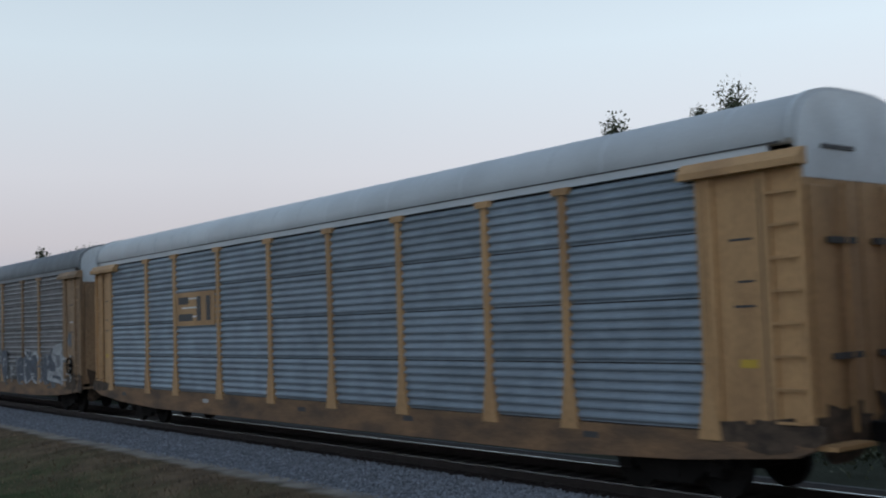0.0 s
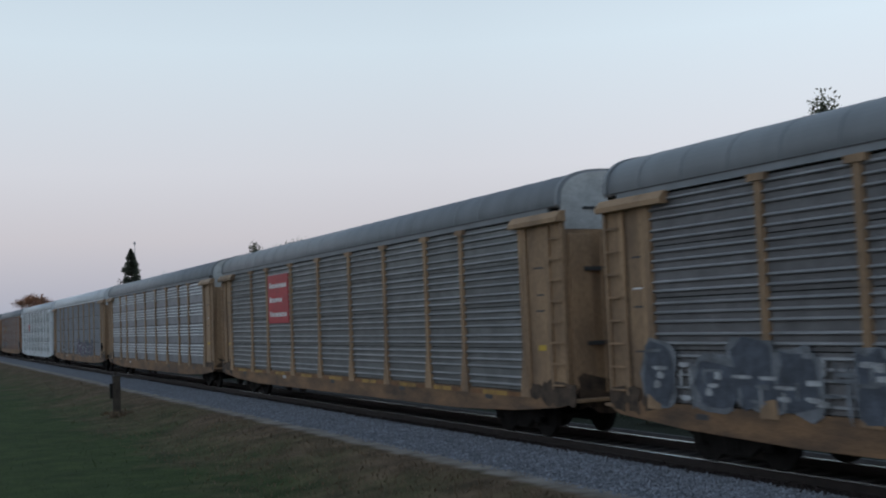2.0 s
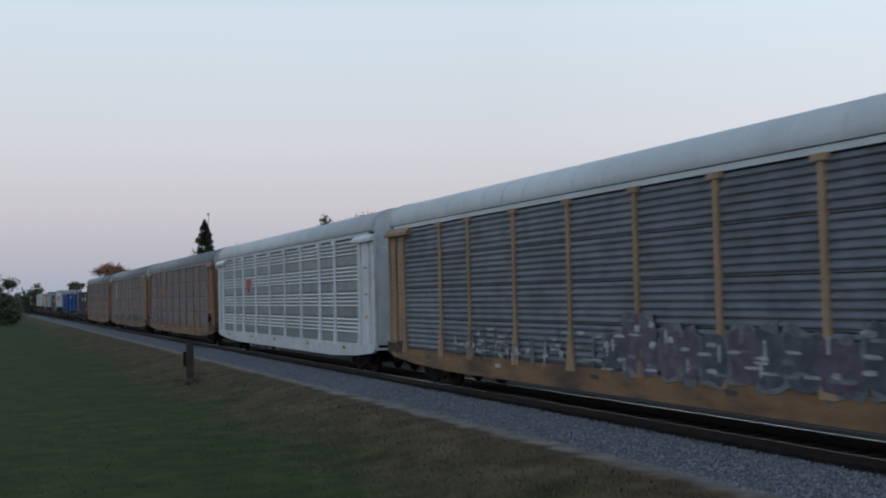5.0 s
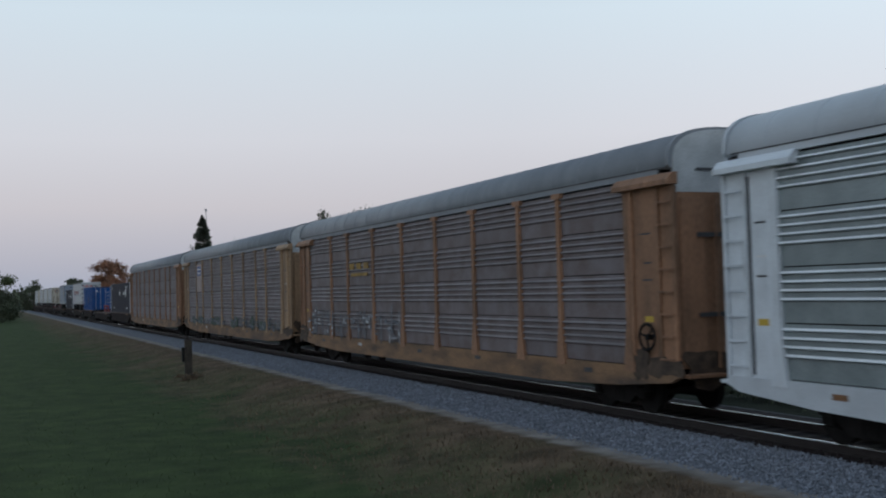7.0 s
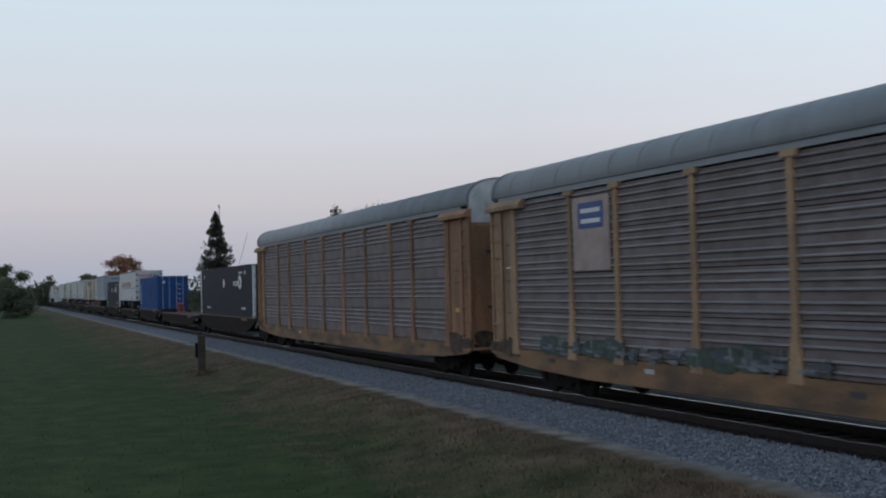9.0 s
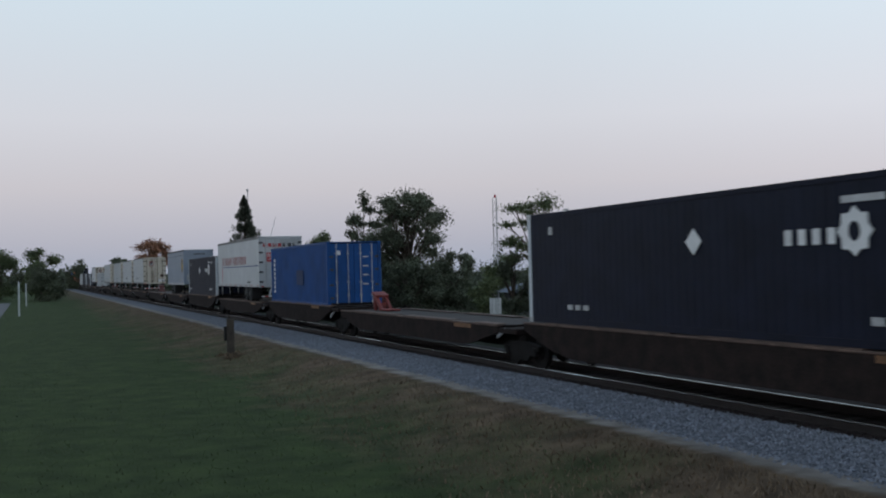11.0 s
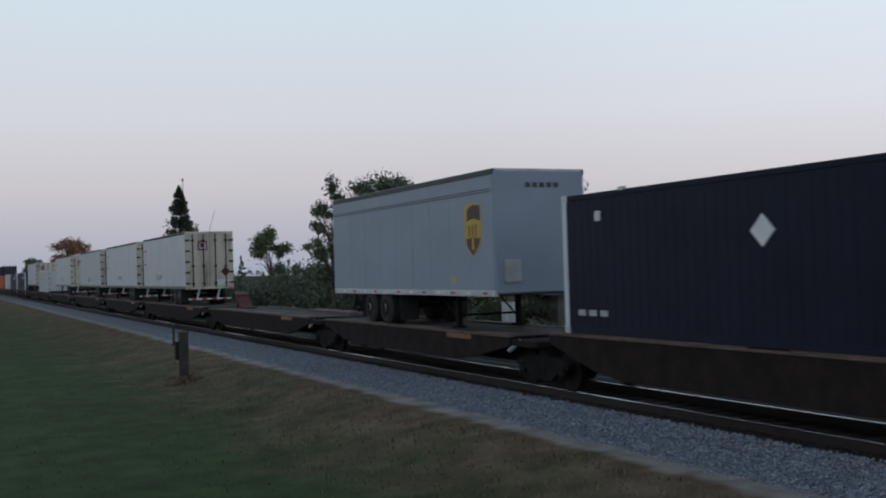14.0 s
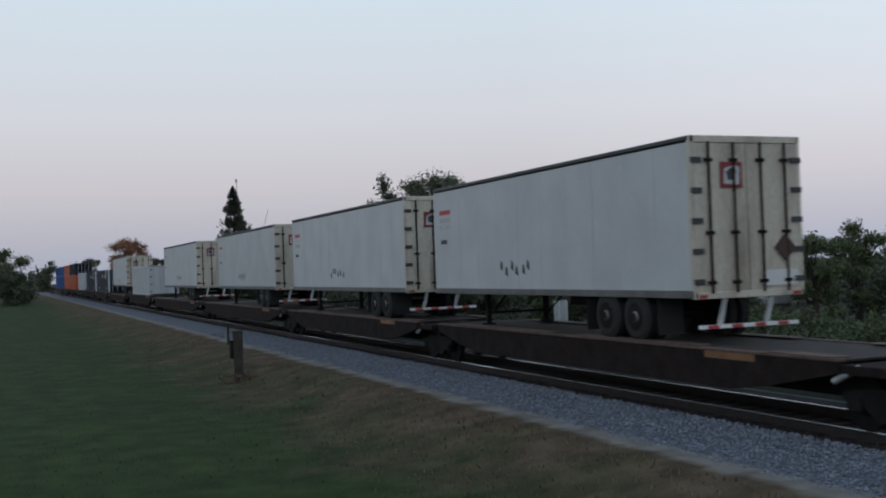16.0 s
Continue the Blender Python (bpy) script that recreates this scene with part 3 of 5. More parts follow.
def graffiti(c, y0, y1, z1, style, rnd):
    """Sprayed block letters that cannot be read: soft shapes with pale strokes."""
    y = y0 + 0.4
    while y < y1:
        ry, rz = rnd.uniform(0.3, 0.52), (z1 - SILL1) * rnd.uniform(0.36, 0.56)
        z = SILL1 - 0.08 + rz + rnd.uniform(0, 0.12)
        if style == 3:
            fill, rim, mark = None, SPRAY_MID, SPRAY_PALE
        elif style == 2:
            fill, rim, mark = rnd.choice((SPRAY_VIOLET, SPRAY_DARK)), SPRAY_MID, SPRAY_PALE
        else:
            fill, rim, mark = SPRAY_DARK, rnd.choice((SPRAY_MID, SPRAY_MID, SPRAY_PALE)), SPRAY_PALE
        if style == 4:
            fill, rim, mark = SPRAY_GREEN, SPRAY_GREEN, SPRAY_DARK
        if style in (1, 4) and rnd.random() < (0.3 if style == 1 else 0.6):
            fill = None
        if fill:
            edge = part("graffiti", prism(B(), blob(y, z, ry * 1.15, rz * 1.1, rnd), -1.538, -1.53, "x"), rim, c, "sprayed graffiti letter")
            part("graffiti_fill", prism(B(), blob(y, z, ry * 0.97, rz * 0.95, rnd), -1.543, -1.537, "x"), fill, edge)
        else:
            edge = part("graffiti", prism(B(), blob(y - ry * 0.6, z, 0.05, rz, rnd), -1.538, -1.53, "x"), rim, c, "sprayed graffiti letter")
        for k in range(rnd.randint(4, 7)):
            sy, sz = y + rnd.uniform(-0.75, 0.75) * ry, z + rnd.uniform(-0.85, 0.85) * rz
            w, h = rnd.choice(((0.2, 0.035), (0.035, 0.16), (0.15, 0.045), (0.1, 0.07), (0.24, 0.03)))
            part("graffiti_stroke", prism(B(), blob(sy, sz, w, h, rnd, 8), -1.548, -1.537, "x"), rnd.choice((mark, SPRAY_MID)), edge)
        y += ry * rnd.uniform(1.6, 2.2)


def build_autoracks():
    P0, STEP = 93.77 - 4 * 28.4, 28.4
    spec = [
        ("tan autorack car with grey corrugated sides", TAN, PAN_GREY, ROOF_GREY, "five", "", ()),
        ("tan autorack car with blue-grey corrugated sides and sign", TAN, PAN_BLUE, ROOF_LIGHT, "even", "bars", ()),
        ("dark weathered autorack car with broad pale graffiti", TAN_OLD, PAN_DARK, ROOF_GREY, "five", "", ((0.9, 26.0, 1.9, 1),)),
        ("grey autorack car with tan posts and red sign", TAN_OLD, PAN_MID, ROOF_GREY, "five", "red", ()),
        ("tan autorack car with bright ribbed grey sides", TAN_MID, PAN_GREY, ROOF_GREY, "four", "", ()),
        ("tan autorack car with low violet and white graffiti", TAN_MID, PAN_COOL, ROOF_LIGHT, "even", "", ((4.5, 13.0, 1.9, 2), (13.0, 21.5, 1.6, 3))),
        ("white autorack car with bright galvanised sides", WHITE_STEEL, PAN_SILVER, ROOF_LIGHT, "four", "red_small", ()),
        ("brown-tinted autorack car with yellow lettering bars and faint graffiti", TAN_RUST, PAN_BROWN, ROOF_GREY, "four", "yellow", ((15.0, 25.5, 1.9, 3),)),
        ("brownish grey autorack car with small pale sign", TAN_OLD, PAN_BROWN, ROOF_GREY, "five", "pale", ((1.9, 12.5, 1.35, 4), (14.0, 24.0, 1.2, 4))),
        ("rust-tinted grey autorack car, last of its row", TAN_RUST, PAN_BROWN, ROOF_GREY, "four", "", ()),
    ]
    for k, (label, frame, panel, roof, style, logo, spray) in enumerate(spec):
        autorack("autorack_car", P0 + k * STEP, label, frame, panel, roof, style, 4, WHITE_STEEL if roof is ROOF_LIGHT or k == 2 else None, logo, spray, k + 1)


def big_letter(c):
    """A tall pale sprayed letter beside the end bay, with a dark core, and smudges on the bay."""
    e = part("graffiti", prism(B(), [(1.75, 0.72), (3.5, 0.86), (3.4, 1.2), (2.55, 1.15), (2.5, 1.4), (3.0, 1.75), (2.6, 2.12), (1.85, 2.2), (1.72, 1.5)], -1.556, -1.53, "x"), SPRAY_PALE, c, "large pale sprayed letter")
    part("graffiti_fill", prism(B(), [(1.95, 1.35), (2.4, 1.3), (2.35, 1.55), (2.6, 1.8), (2.0, 1.75)], -1.56, -1.55, "x"), SPRAY_MID, e)
    part("graffiti_fill", prism(B(), [(1.9, 0.88), (2.9, 0.95), (2.8, 1.06), (1.95, 1.0)], -1.56, -1.55, "x"), SPRAY_DARK, e)
    rnd = random.Random(77)
    part("graffiti", prism(B(), blob(1.2, 2.3, 0.2, 0.25, rnd, 16, 0.3), -1.478, -1.47, "x"), SPRAY_MID, c, "pale sprayed smudge")


build_autoracks()
big_letter([o for o in bpy.data.objects if o.name.startswith("autorack_car")][2])


def lock_rods(parent, y, x_list, z0, z1, material):
    for x in x_list:
        bm = tube(B(), (x, y - 0.04, z0), (x, y - 0.04, z1), 0.022, seg=6)
        for z in (z0 + 0.35, z0 + 0.95, z1 - 0.5):
            box(bm, x - 0.06, x + 0.06, y - 0.05, y, z, z + 0.05)
        part("lock_rod", bm, material, parent)


def container(y, length, z0, z1, paint, label, corrugated, white_ends=False, emblem="", rod=None):
    c = car("container", y, label, "container", "containers")
    H = 1.30
    for sx in (-1, 1):
        for yy0 in (0, length - 0.16):
            bx("corner_post", c, WHITE_STEEL if white_ends else paint, *sorted((sx * H, sx * (H - 0.16))), yy0, yy0 + 0.16, z0, z1, 0.01, "pale corner post" if white_ends else "")
    for sx in (-1, 1):
        for za, zb in ((z0, z0 + 0.14), (z1 - 0.1, z1)):
            bx("side_rail", c, paint, *sorted((sx * (H - 0.005), sx * (H - 0.13))), 0.16, length - 0.16, za, zb)
    # side walls: folded sheet or nearly flat plates with seams
    for sx in (-1, 1):
        pts, n = [], int((length - 0.32) / 0.28)
        step = (length - 0.32) / n
        for i in range(n):
            a = 0.16 + i * step
            if corrugated:
                pts += [(-0.0, a), (0.0, a + step * 0.3), (0.036, a + step * 0.5), (0.036, a + step * 0.8)]
            else:
                pts += [(0.0, a), (0.0, a + step * 0.94), (0.006, a + step * 0.95), (0.006, a + step * 0.99)]
        pts += [(0.0, length - 0.16), (0.09, length - 0.16), (0.09, 0.16)]
        bm = B()
        prism(bm, [(sx * (H - 0.02 - d), yv) for d, yv in pts], z0 + 0.14, z1 - 0.1, "z")
        part("side_wall", bm, paint, c)
    bx("roof", c, paint, -H + 0.02, H - 0.02, 0.02, length - 0.02, z1 - 0.05, z1 - 0.005)
    bx("floor", c, BLACK_STEEL, -H + 0.03, H - 0.03, 0.02, length - 0.02, z0 + 0.01, z0 + 0.1)
    bx("front_wall", c, paint, -H + 0.16, H - 0.16, length - 0.1, length - 0.03, z0 + 0.1, z1 - 0.05)
    for sx in (-1, 1):
        d = bx("door", c, paint, *sorted((sx * (H - 0.17), sx * 0.01)), 0.03, 0.09, z0 + 0.12, z1 - 0.1, 0.01)
        lock_rods(d, 0.03, (sx * 0.3, sx * 0.85), z0 + 0.1, z1 - 0.08, rod or PALE_TRIM)
        for z in (0.3, 0.9, 1.6, 2.2):
            bx("hinge", d, DARK_TRIM, *sorted((sx * (H - 0.1), sx * (H - 0.3))), 0.0, 0.04, z0 + z, z0 + z + 0.1)
    for sx in (-1, 1):
        for yy0 in (0, length - 0.2):
            for z in (z0 - 0.0, z1 - 0.12):
                bx("corner_casting", c, PALE_TRIM if white_ends else paint, *sorted((sx * (H + 0.012), sx * (H - 0.15))), yy0 - 0.006, yy0 + 0.206, z - 0.006, z + 0.126, 0.012)
    f = -H - 0.002
    if emblem == "navy":
        e = part("emblem", prism(B(), [(3.4 + r * math.cos(i * math.pi / 8), 2.98 + r * math.sin(i * math.pi / 8)) for i, r in enumerate([0.42, 0.33] * 8)], f - 0.004, f + 0.02, "x"), WHITE_PAINT, c, "round pale emblem")
        part("emblem_hub", prism(B(), [(3.4 + 0.14 * math.cos(i * math.pi / 6), 2.98 + 0.17 * math.sin(i * math.pi / 6)) for i in range(12)], f - 0.007, f, "x"), NAVY, e)
        for k in range(4):
            u = 3.85 + k * 0.37
            bx("lettering_bar", e, WHITE_PAINT, f - 0.004, f, u, u + 0.2, 2.78, 3.06)
        bx("lettering_bar", e, PALE_TRIM, f - 0.004, f, 2.7, 3.7, 3.46, 3.58)
        dm = part("diamond", prism(B(), [(8.0, 2.68), (8.28, 2.95), (8.0, 3.22), (7.72, 2.95)], f - 0.004, f + 0.02, "x"), WHITE_PAINT, c, "white diamond mark")
        for k in range(3):
            bx("stencil", c, PALE_TRIM, f - 0.004, f + 0.02, 2.0 + k * 0.4, 2.28 + k * 0.4, 1.42, 1.56)
            bx("stencil", c, PALE_TRIM, f - 0.004, f + 0.02, 12.5 + k * 0.4, 12.75 + k * 0.4, 1.42, 1.54)
        bx("stencil", c, PALE_TRIM, f - 0.004, f + 0.02, 1.9, 2.2, 3.4, 3.6)
        bx("stencil", c, PALE_TRIM, f - 0.004, f + 0.02, length - 1.45, length - 1.25, 3.35, 3.55)
        bx("casting_block", c, PALE_TRIM, f - 0.01, f + 0.06, 2.1, 2.3, z1 - 0.02, z1 + 0.05)
        bx("casting_block", c, PALE_TRIM, f - 0.01, f + 0.06, length - 2.3, length - 2.1, z1 - 0.02, z1 + 0.05)
    if emblem == "blue":
        for k in range(8):
            bx("lettering_bar", c, WHITE_PAINT, f - 0.004, f + 0.02, length - 0.98, length - 0.72, z0 + 0.5 + k * 0.24, z0 + 0.66 + k * 0.24)
        bx("worn_patch", c, FADED_BLUE, f - 0.003, f + 0.02, 4.6, 6.0, z0 + 0.95, z0 + 1.7, label="worn dark patch where lettering was")
        bx("stencil", c, WHITE_PAINT, -0.2 - H / 2, -H / 2, 0.02, 0.031, z1 - 0.62, z1 - 0.42)
        for k in range(4):
            bx("stencil", c, PALE_TRIM, 0.42, 0.68, 0.02, 0.031, z1 - 0.75 - k * 0.42, z1 - 0.68 - k * 0.42)
    return c


def wheel_meshes():
    if "tyre" in SHARED:
        return
    t = B()
    for a, b, r0, r1 in ((-0.14, -0.09, 0.40, 0.50), (-0.09, 0.09, 0.50, 0.50), (0.09, 0.14, 0.50, 0.40)):
        tube(t, (a, 0, 0), (b, 0, 0), r0, r1, 24)
    SHARED["tyre"] = mesh_of("tyre", t, RUBBER)
    r = B()
    tube(r, (-0.15, 0, 0), (-0.05, 0, 0), 0.29, 0.25, 16)
    tube(r, (-0.19, 0, 0), (-0.15, 0, 0), 0.09, 0.12, 10)
    SHARED["rim"] = two_tone(r, lambda f: abs(f.normal.x) > 0.9, RIM, BLACK_STEEL, "rim")


def trailer(y, length, skin, label, doors_near, z0=1.76, z1=4.85, deco="", door_mat=None):
    """A highway box trailer riding on a flat car: box, rails, doors or nose, tandem wheels, landing legs, bumper."""
    wheel_meshes()
    c = car("trailer", y, label, "trailer", "trailers")
    H = 1.30
    def yy(v):
        return v if doors_near else length - v
    def span(v, w):
        return sorted((yy(v), yy(w)))
    for sx in (-1, 1):
        w = part("side_wall", prism(B(), [(sx * H, 0.05), (sx * H, length - 0.05), (sx * (H - 0.06), length - 0.05), (sx * (H - 0.06), 0.05)], z0 + 0.14, z1 - 0.12, "z"), skin, c)
        for k in range(1, int(length / 1.22)):
            bx("side_seam", w, skin, *sorted((sx * (H + 0.004), sx * (H - 0.02))), k * 1.22 - 0.02, k * 1.22 + 0.02, z0 + 0.15, z1 - 0.13)
    for sx in (1, -1):
        bx("top_rail", c, DARK_TRIM if deco in ("cream", "grey") else TOP_RAIL, *sorted((sx * (H + 0.012), sx * (H - 0.1))), 0.02, length - 0.02, z1 - (0.08 if deco == "cream" else 0.14), z1, 0.01, "dark top rail" if deco == "cream" else "")
        lower = bx("bottom_rail", c, TOP_RAIL if deco == "cream" else PALE_TRIM, *sorted((sx * (H + 0.015), sx * (H - 0.1))), 0.02, length - 0.02, z0, z0 + 0.15, 0.01)
    for k in range(0 if deco == "cream" else int(length / 0.9)):
        bx("marker", lower, WHITE_PAINT if k % 2 else RED_PAINT, -H - 0.019, -H - 0.01, 0.4 + k * 0.9, 0.65 + k * 0.9, z0 + 0.05, z0 + 0.11)
    bx("roof", c, PALE_TRIM, -H + 0.02, H - 0.02, 0.02, length - 0.02, z1 - 0.04, z1 + 0.01)
    bx("floor", c, BLACK_STEEL, -H + 0.06, H - 0.06, 0.05, length - 0.05, z0 + 0.02, z0 + 0.12)
    # nose
    n0, n1 = span(length - 0.1, length)
    nose = bx("nose", c, skin, -H + 0.01, H - 0.01, n0, n1, z0 + 0.05, z1 - 0.02, 0.04)
    bx("nose_box", nose, PALE_TRIM, -1.05, -0.6, *span(length, length + 0.05), z0 + 0.35, z0 + 0.9)
    # doors
    dm = door_mat or skin
    f = yy(0.0)
    out = -1 if doors_near else 1
    for sx in (-1, 1):
        d = bx("door", c, dm, *sorted((sx * (H - 0.08), sx * 0.01)), *span(0.0, 0.06), z0 + 0.1, z1 - 0.14, 0.01)
        for x in (0.32, 0.9):
            bm = tube(B(), (sx * x, f + out * 0.04, z0 + 0.08), (sx * x, f + out * 0.04, z1 - 0.12), 0.026, seg=6)
            for z in (z0 + 0.25, z0 + 1.2, z1 - 0.5):
                box(bm, sx * x - 0.09, sx * x + 0.09, *sorted((f, f + out * 0.05)), z, z + 0.07)
            part("lock_rod", bm, RUST_STEEL if deco == "cream" else PALE_TRIM, d)
        for k in range(5):
            bx("hinge", d, DARK_TRIM, *sorted((sx * (H + 0.005), sx * (H - 0.24))), *sorted((f, f + out * 0.035)), z0 + 0.25 + k * 0.58, z0 + 0.36 + k * 0.58)
    df = B()
    for sx in (-1, 1):
        box(df, *sorted((sx * (H + 0.008), sx * (H - 0.085))), *span(-0.01, 0.1), z0, z1, 0.01)
    box(df, -H, H, *span(-0.01, 0.1), z1 - 0.13, z1 + 0.004, 0.01)
    box(df, -H, H, *span(-0.01, 0.1), z0 - 0.02, z0 + 0.11, 0.01)
    part("door_frame", df, dm, c)
    for x in (-1.2, 1.02):
        bx("tail_light", c, RED_PAINT, x, x + 0.18, *span(-0.02, 0.0), z0 + 0.0, z0 + 0.06)
    # bumper
    bu = B()
    box(bu, -1.15, 1.15, *span(0.02, 0.12), z0 - 0.59, z0 - 0.52)
    bumper = part("bumper", bu, WHITE_PAINT if doors_near else DARK_TRIM, c, "white bumper with red bands" if doors_near else "")
    for x in (-0.55, 0.55):
        part("bumper_leg", prism(B(), [(x - 0.2, z0 - 0.55), (x - 0.1, z0 - 0.55), (x + 0.04, z0), (x - 0.05, z0)], *span(0.04, 0.1)), GABLE if doors_near else DARK_TRIM, bumper)
    for k in range(4 if doors_near else 0):
        bx("bumper_band", bumper, RED_PAINT, -1.0 + k * 0.55, -0.75 + k * 0.55, *span(0.012, 0.02), z0 - 0.588, z0 - 0.522)
    # running gear
    sub = B()
    for x in (-0.55, 0.55):
        box(sub, x - 0.05, x + 0.05, *span(1.6, 6.0), z0 - 0.25, z0)
    part("slider", sub, BLACK_STEEL, c)
    for v in (2.1, 3.25) if deco == "cream" else (3.1, 4.35):
        ax = part("axle", tube(B(), (-0.9, yy(v), 1.36 - 0.0), (0.9, yy(v), 1.36), 0.07), BLACK_STEEL, c)
        for sx in (-1, 1):
            for k, x in enumerate((1.13, 0.82)):
                o = part("wheel", SHARED["tyre"], None, ax)
                o.location = (sx * x, yy(v), 1.36)
                if k == 0:
                    rm = part("rim", SHARED["rim"], None, ax)
                    rm.location = (sx * x, yy(v), 1.36)
                    if sx > 0:
                        rm.rotation_euler = (0, 0, math.pi)
    for v in (1.3, 4.1) if deco == "cream" else (2.4, 5.4):
        bx("mud_flap", c, RUBBER, -1.25, -0.65, *span(v, v + 0.02), z0 - 0.75, z0 - 0.05)
    lg = B()
    for x in (-0.9, 0.9):
        box(lg, x - 0.06, x + 0.06, *span(length - 2.9, length - 2.78), 0.95, z0)
        box(lg, x - 0.14, x + 0.14, *span(length - 2.98, length - 2.7), 0.9, 0.95)
        tube(lg, (x, yy(length - 2.84), 1.1), (x, yy(length - 4.0), z0), 0.025)
    box(lg, -0.9, 0.9, *span(length - 2.87, length - 2.81), 1.2, 1.26)
    part("landing_gear", lg, BLACK_STEEL, c)
    g = -H - 0.003
    if deco == "white":
        # red lettering bars over a blue line
        u = length - 1.9
        for word in (2, 6, 11):
            for k in range(word):
                part("lettering_bar", prism(B(), [(u, 3.16), (u - 0.2, 3.16), (u - 0.3, 3.68), (u - 0.1, 3.68)], g - 0.004, g + 0.02, "x"), LETTER_RED, c)
                u -= 0.43
            u -= 0.3
        bx("stripe", c, BLUE_PAINT, g - 0.004, g + 0.02, 0.1, length - 1.75, 3.0, 3.06, label="dark blue stripe")
        bx("stripe", c, RED_PAINT, g - 0.004, g + 0.02, length - 1.87, length - 1.75, 2.05, 3.06, label="red upright stripe")
        for k in range(3):
            bx("stencil", c, DARK_TRIM, g - 0.004, g + 0.02, 2.8 + k * 0.35, 3.05 + k * 0.35, 1.98, 2.1)
        bx("placard", c, RED_PAINT, -0.85, -0.15, *sorted((f, f + out * 0.03)), 3.25, 3.8, label="red placard with pale bars")
        for z in (3.4, 3.55, 3.66):
            bx("placard_bar", c, WHITE_PAINT, -0.78, -0.22, *sorted((f, f + out * 0.034)), z, z + 0.04)
        for k in range(7):
            bx("lettering_bar", c, RED_PAINT if k < 4 else DARK_TRIM, -1.05 + k * 0.3, -0.85 + k * 0.3, *sorted((f, f + out * 0.03)), 4.15, 4.35)
    if deco == "grey":
        # brown shield with a gold band, and a double rub line
        cy, cz, s = 1.1, 3.42, 0.64
        sh = [(-0.58, 0.95), (0.0, 1.05), (0.58, 0.95), (0.58, -0.3), (0.42, -0.72), (0.0, -1.05), (-0.42, -0.72), (-0.58, -0.3)]
        e = part("shield", prism(B(), [(cy + a * 0.78, cz + b * s) for a, b in sh], g - 0.004, g + 0.02, "x"), GOLD, c, "gold-edged brown shield emblem")
        for nm, pts in (("shield_cap", ((-0.56, 0.32), (-0.1, 0.44), (0.36, 0.36), (0.44, 0.3), (0.4, 0.8), (0.0, 0.98), (-0.56, 0.92))),
                        ("shield_field", ((-0.54, -0.36), (0.0, -0.28), (0.52, -0.36), (0.38, -0.7), (0.0, -1.0), (-0.38, -0.7)))):
            part(nm, prism(B(), [(cy + a * 0.74, cz + b * s) for a, b in pts], g - 0.007, g, "x"), BROWN_PAINT, e)
        for u in (-0.26, 0.02, 0.3):
            bx("shield_bar", e, BROWN_PAINT, g - 0.008, g, cy + u * s - 0.025, cy + u * s + 0.03, cz - 0.16, cz + 0.12)
        bx("shield_stem", e, GOLD, g - 0.01, g, cy - 0.05, cy + 0.04, cz - 0.5, cz - 0.2)
        for z in (4.30, 4.36):
            bx("rub_line", c, DARK_TRIM, g - 0.006, g + 0.02, 0.1, length - 0.1, z, z + 0.02)
        for k in range(5):
            bx("stencil", c, DARK_TRIM, -0.4 + k * 0.2, -0.26 + k * 0.2, -0.006, 0.03, 4.4, 4.52)
        bx("placard", c, GOLD, g - 0.004, g + 0.02, 2.2, 2.36, 2.1, 2.25)
    if deco == "cream":
        e = bx("emblem", c, EMBLEM_RED, -0.62, -0.12, *sorted((f, f + out * 0.03)), 3.85, 4.35, label="red emblem square")
        part("emblem_ground", prism(B(), [(-0.56, 3.93), (-0.2, 3.91), (-0.18, 4.24), (-0.3, 4.3), (-0.54, 4.22)], *sorted((f, f + out * 0.033))), PALE_TRIM, e)
        part("emblem_core", prism(B(), [(-0.46, 4.0), (-0.3, 4.0), (-0.26, 4.2), (-0.38, 4.24), (-0.5, 4.16)], *sorted((f, f + out * 0.037))), DARK_TRIM, e)
        part("diamond_placard", prism(B(), [(0.85, 2.42), (1.1, 2.68), (0.85, 2.94), (0.6, 2.68)], *sorted((f, f + out * 0.06))), BROWN_PAINT, c)
        bx("number_bar", c, WHITE_PAINT, 0.35, 1.15, *sorted((f, f + out * 0.03)), 1.95, 2.25)
        for k in range(3):
            bx("lettering_bar", c, PALE_TRIM if k else RED_PAINT, g - 0.004, g + 0.02, length - 1.3, length - 0.5, 4.05 - k * 0.22, 4.18 - k * 0.22)
        bx("lettering_bar", c, DARK_TRIM, g - 0.004, g + 0.02, length - 1.0, length - 0.55, 3.2, 3.32)
        rn = random.Random(int(y))
        for k in range(6):
            u, z = 6.6 + k * 0.32 + rn.random() * 0.14, 2.2 + rn.random() * 0.22
            part("scuff", prism(B(), [(u, z), (u + 0.16, z + 0.05), (u + 0.12, z + 0.26), (u + 0.02, z + 0.2)], g - 0.003, g + 0.02, "x"), DARK_TRIM, c)
    return c


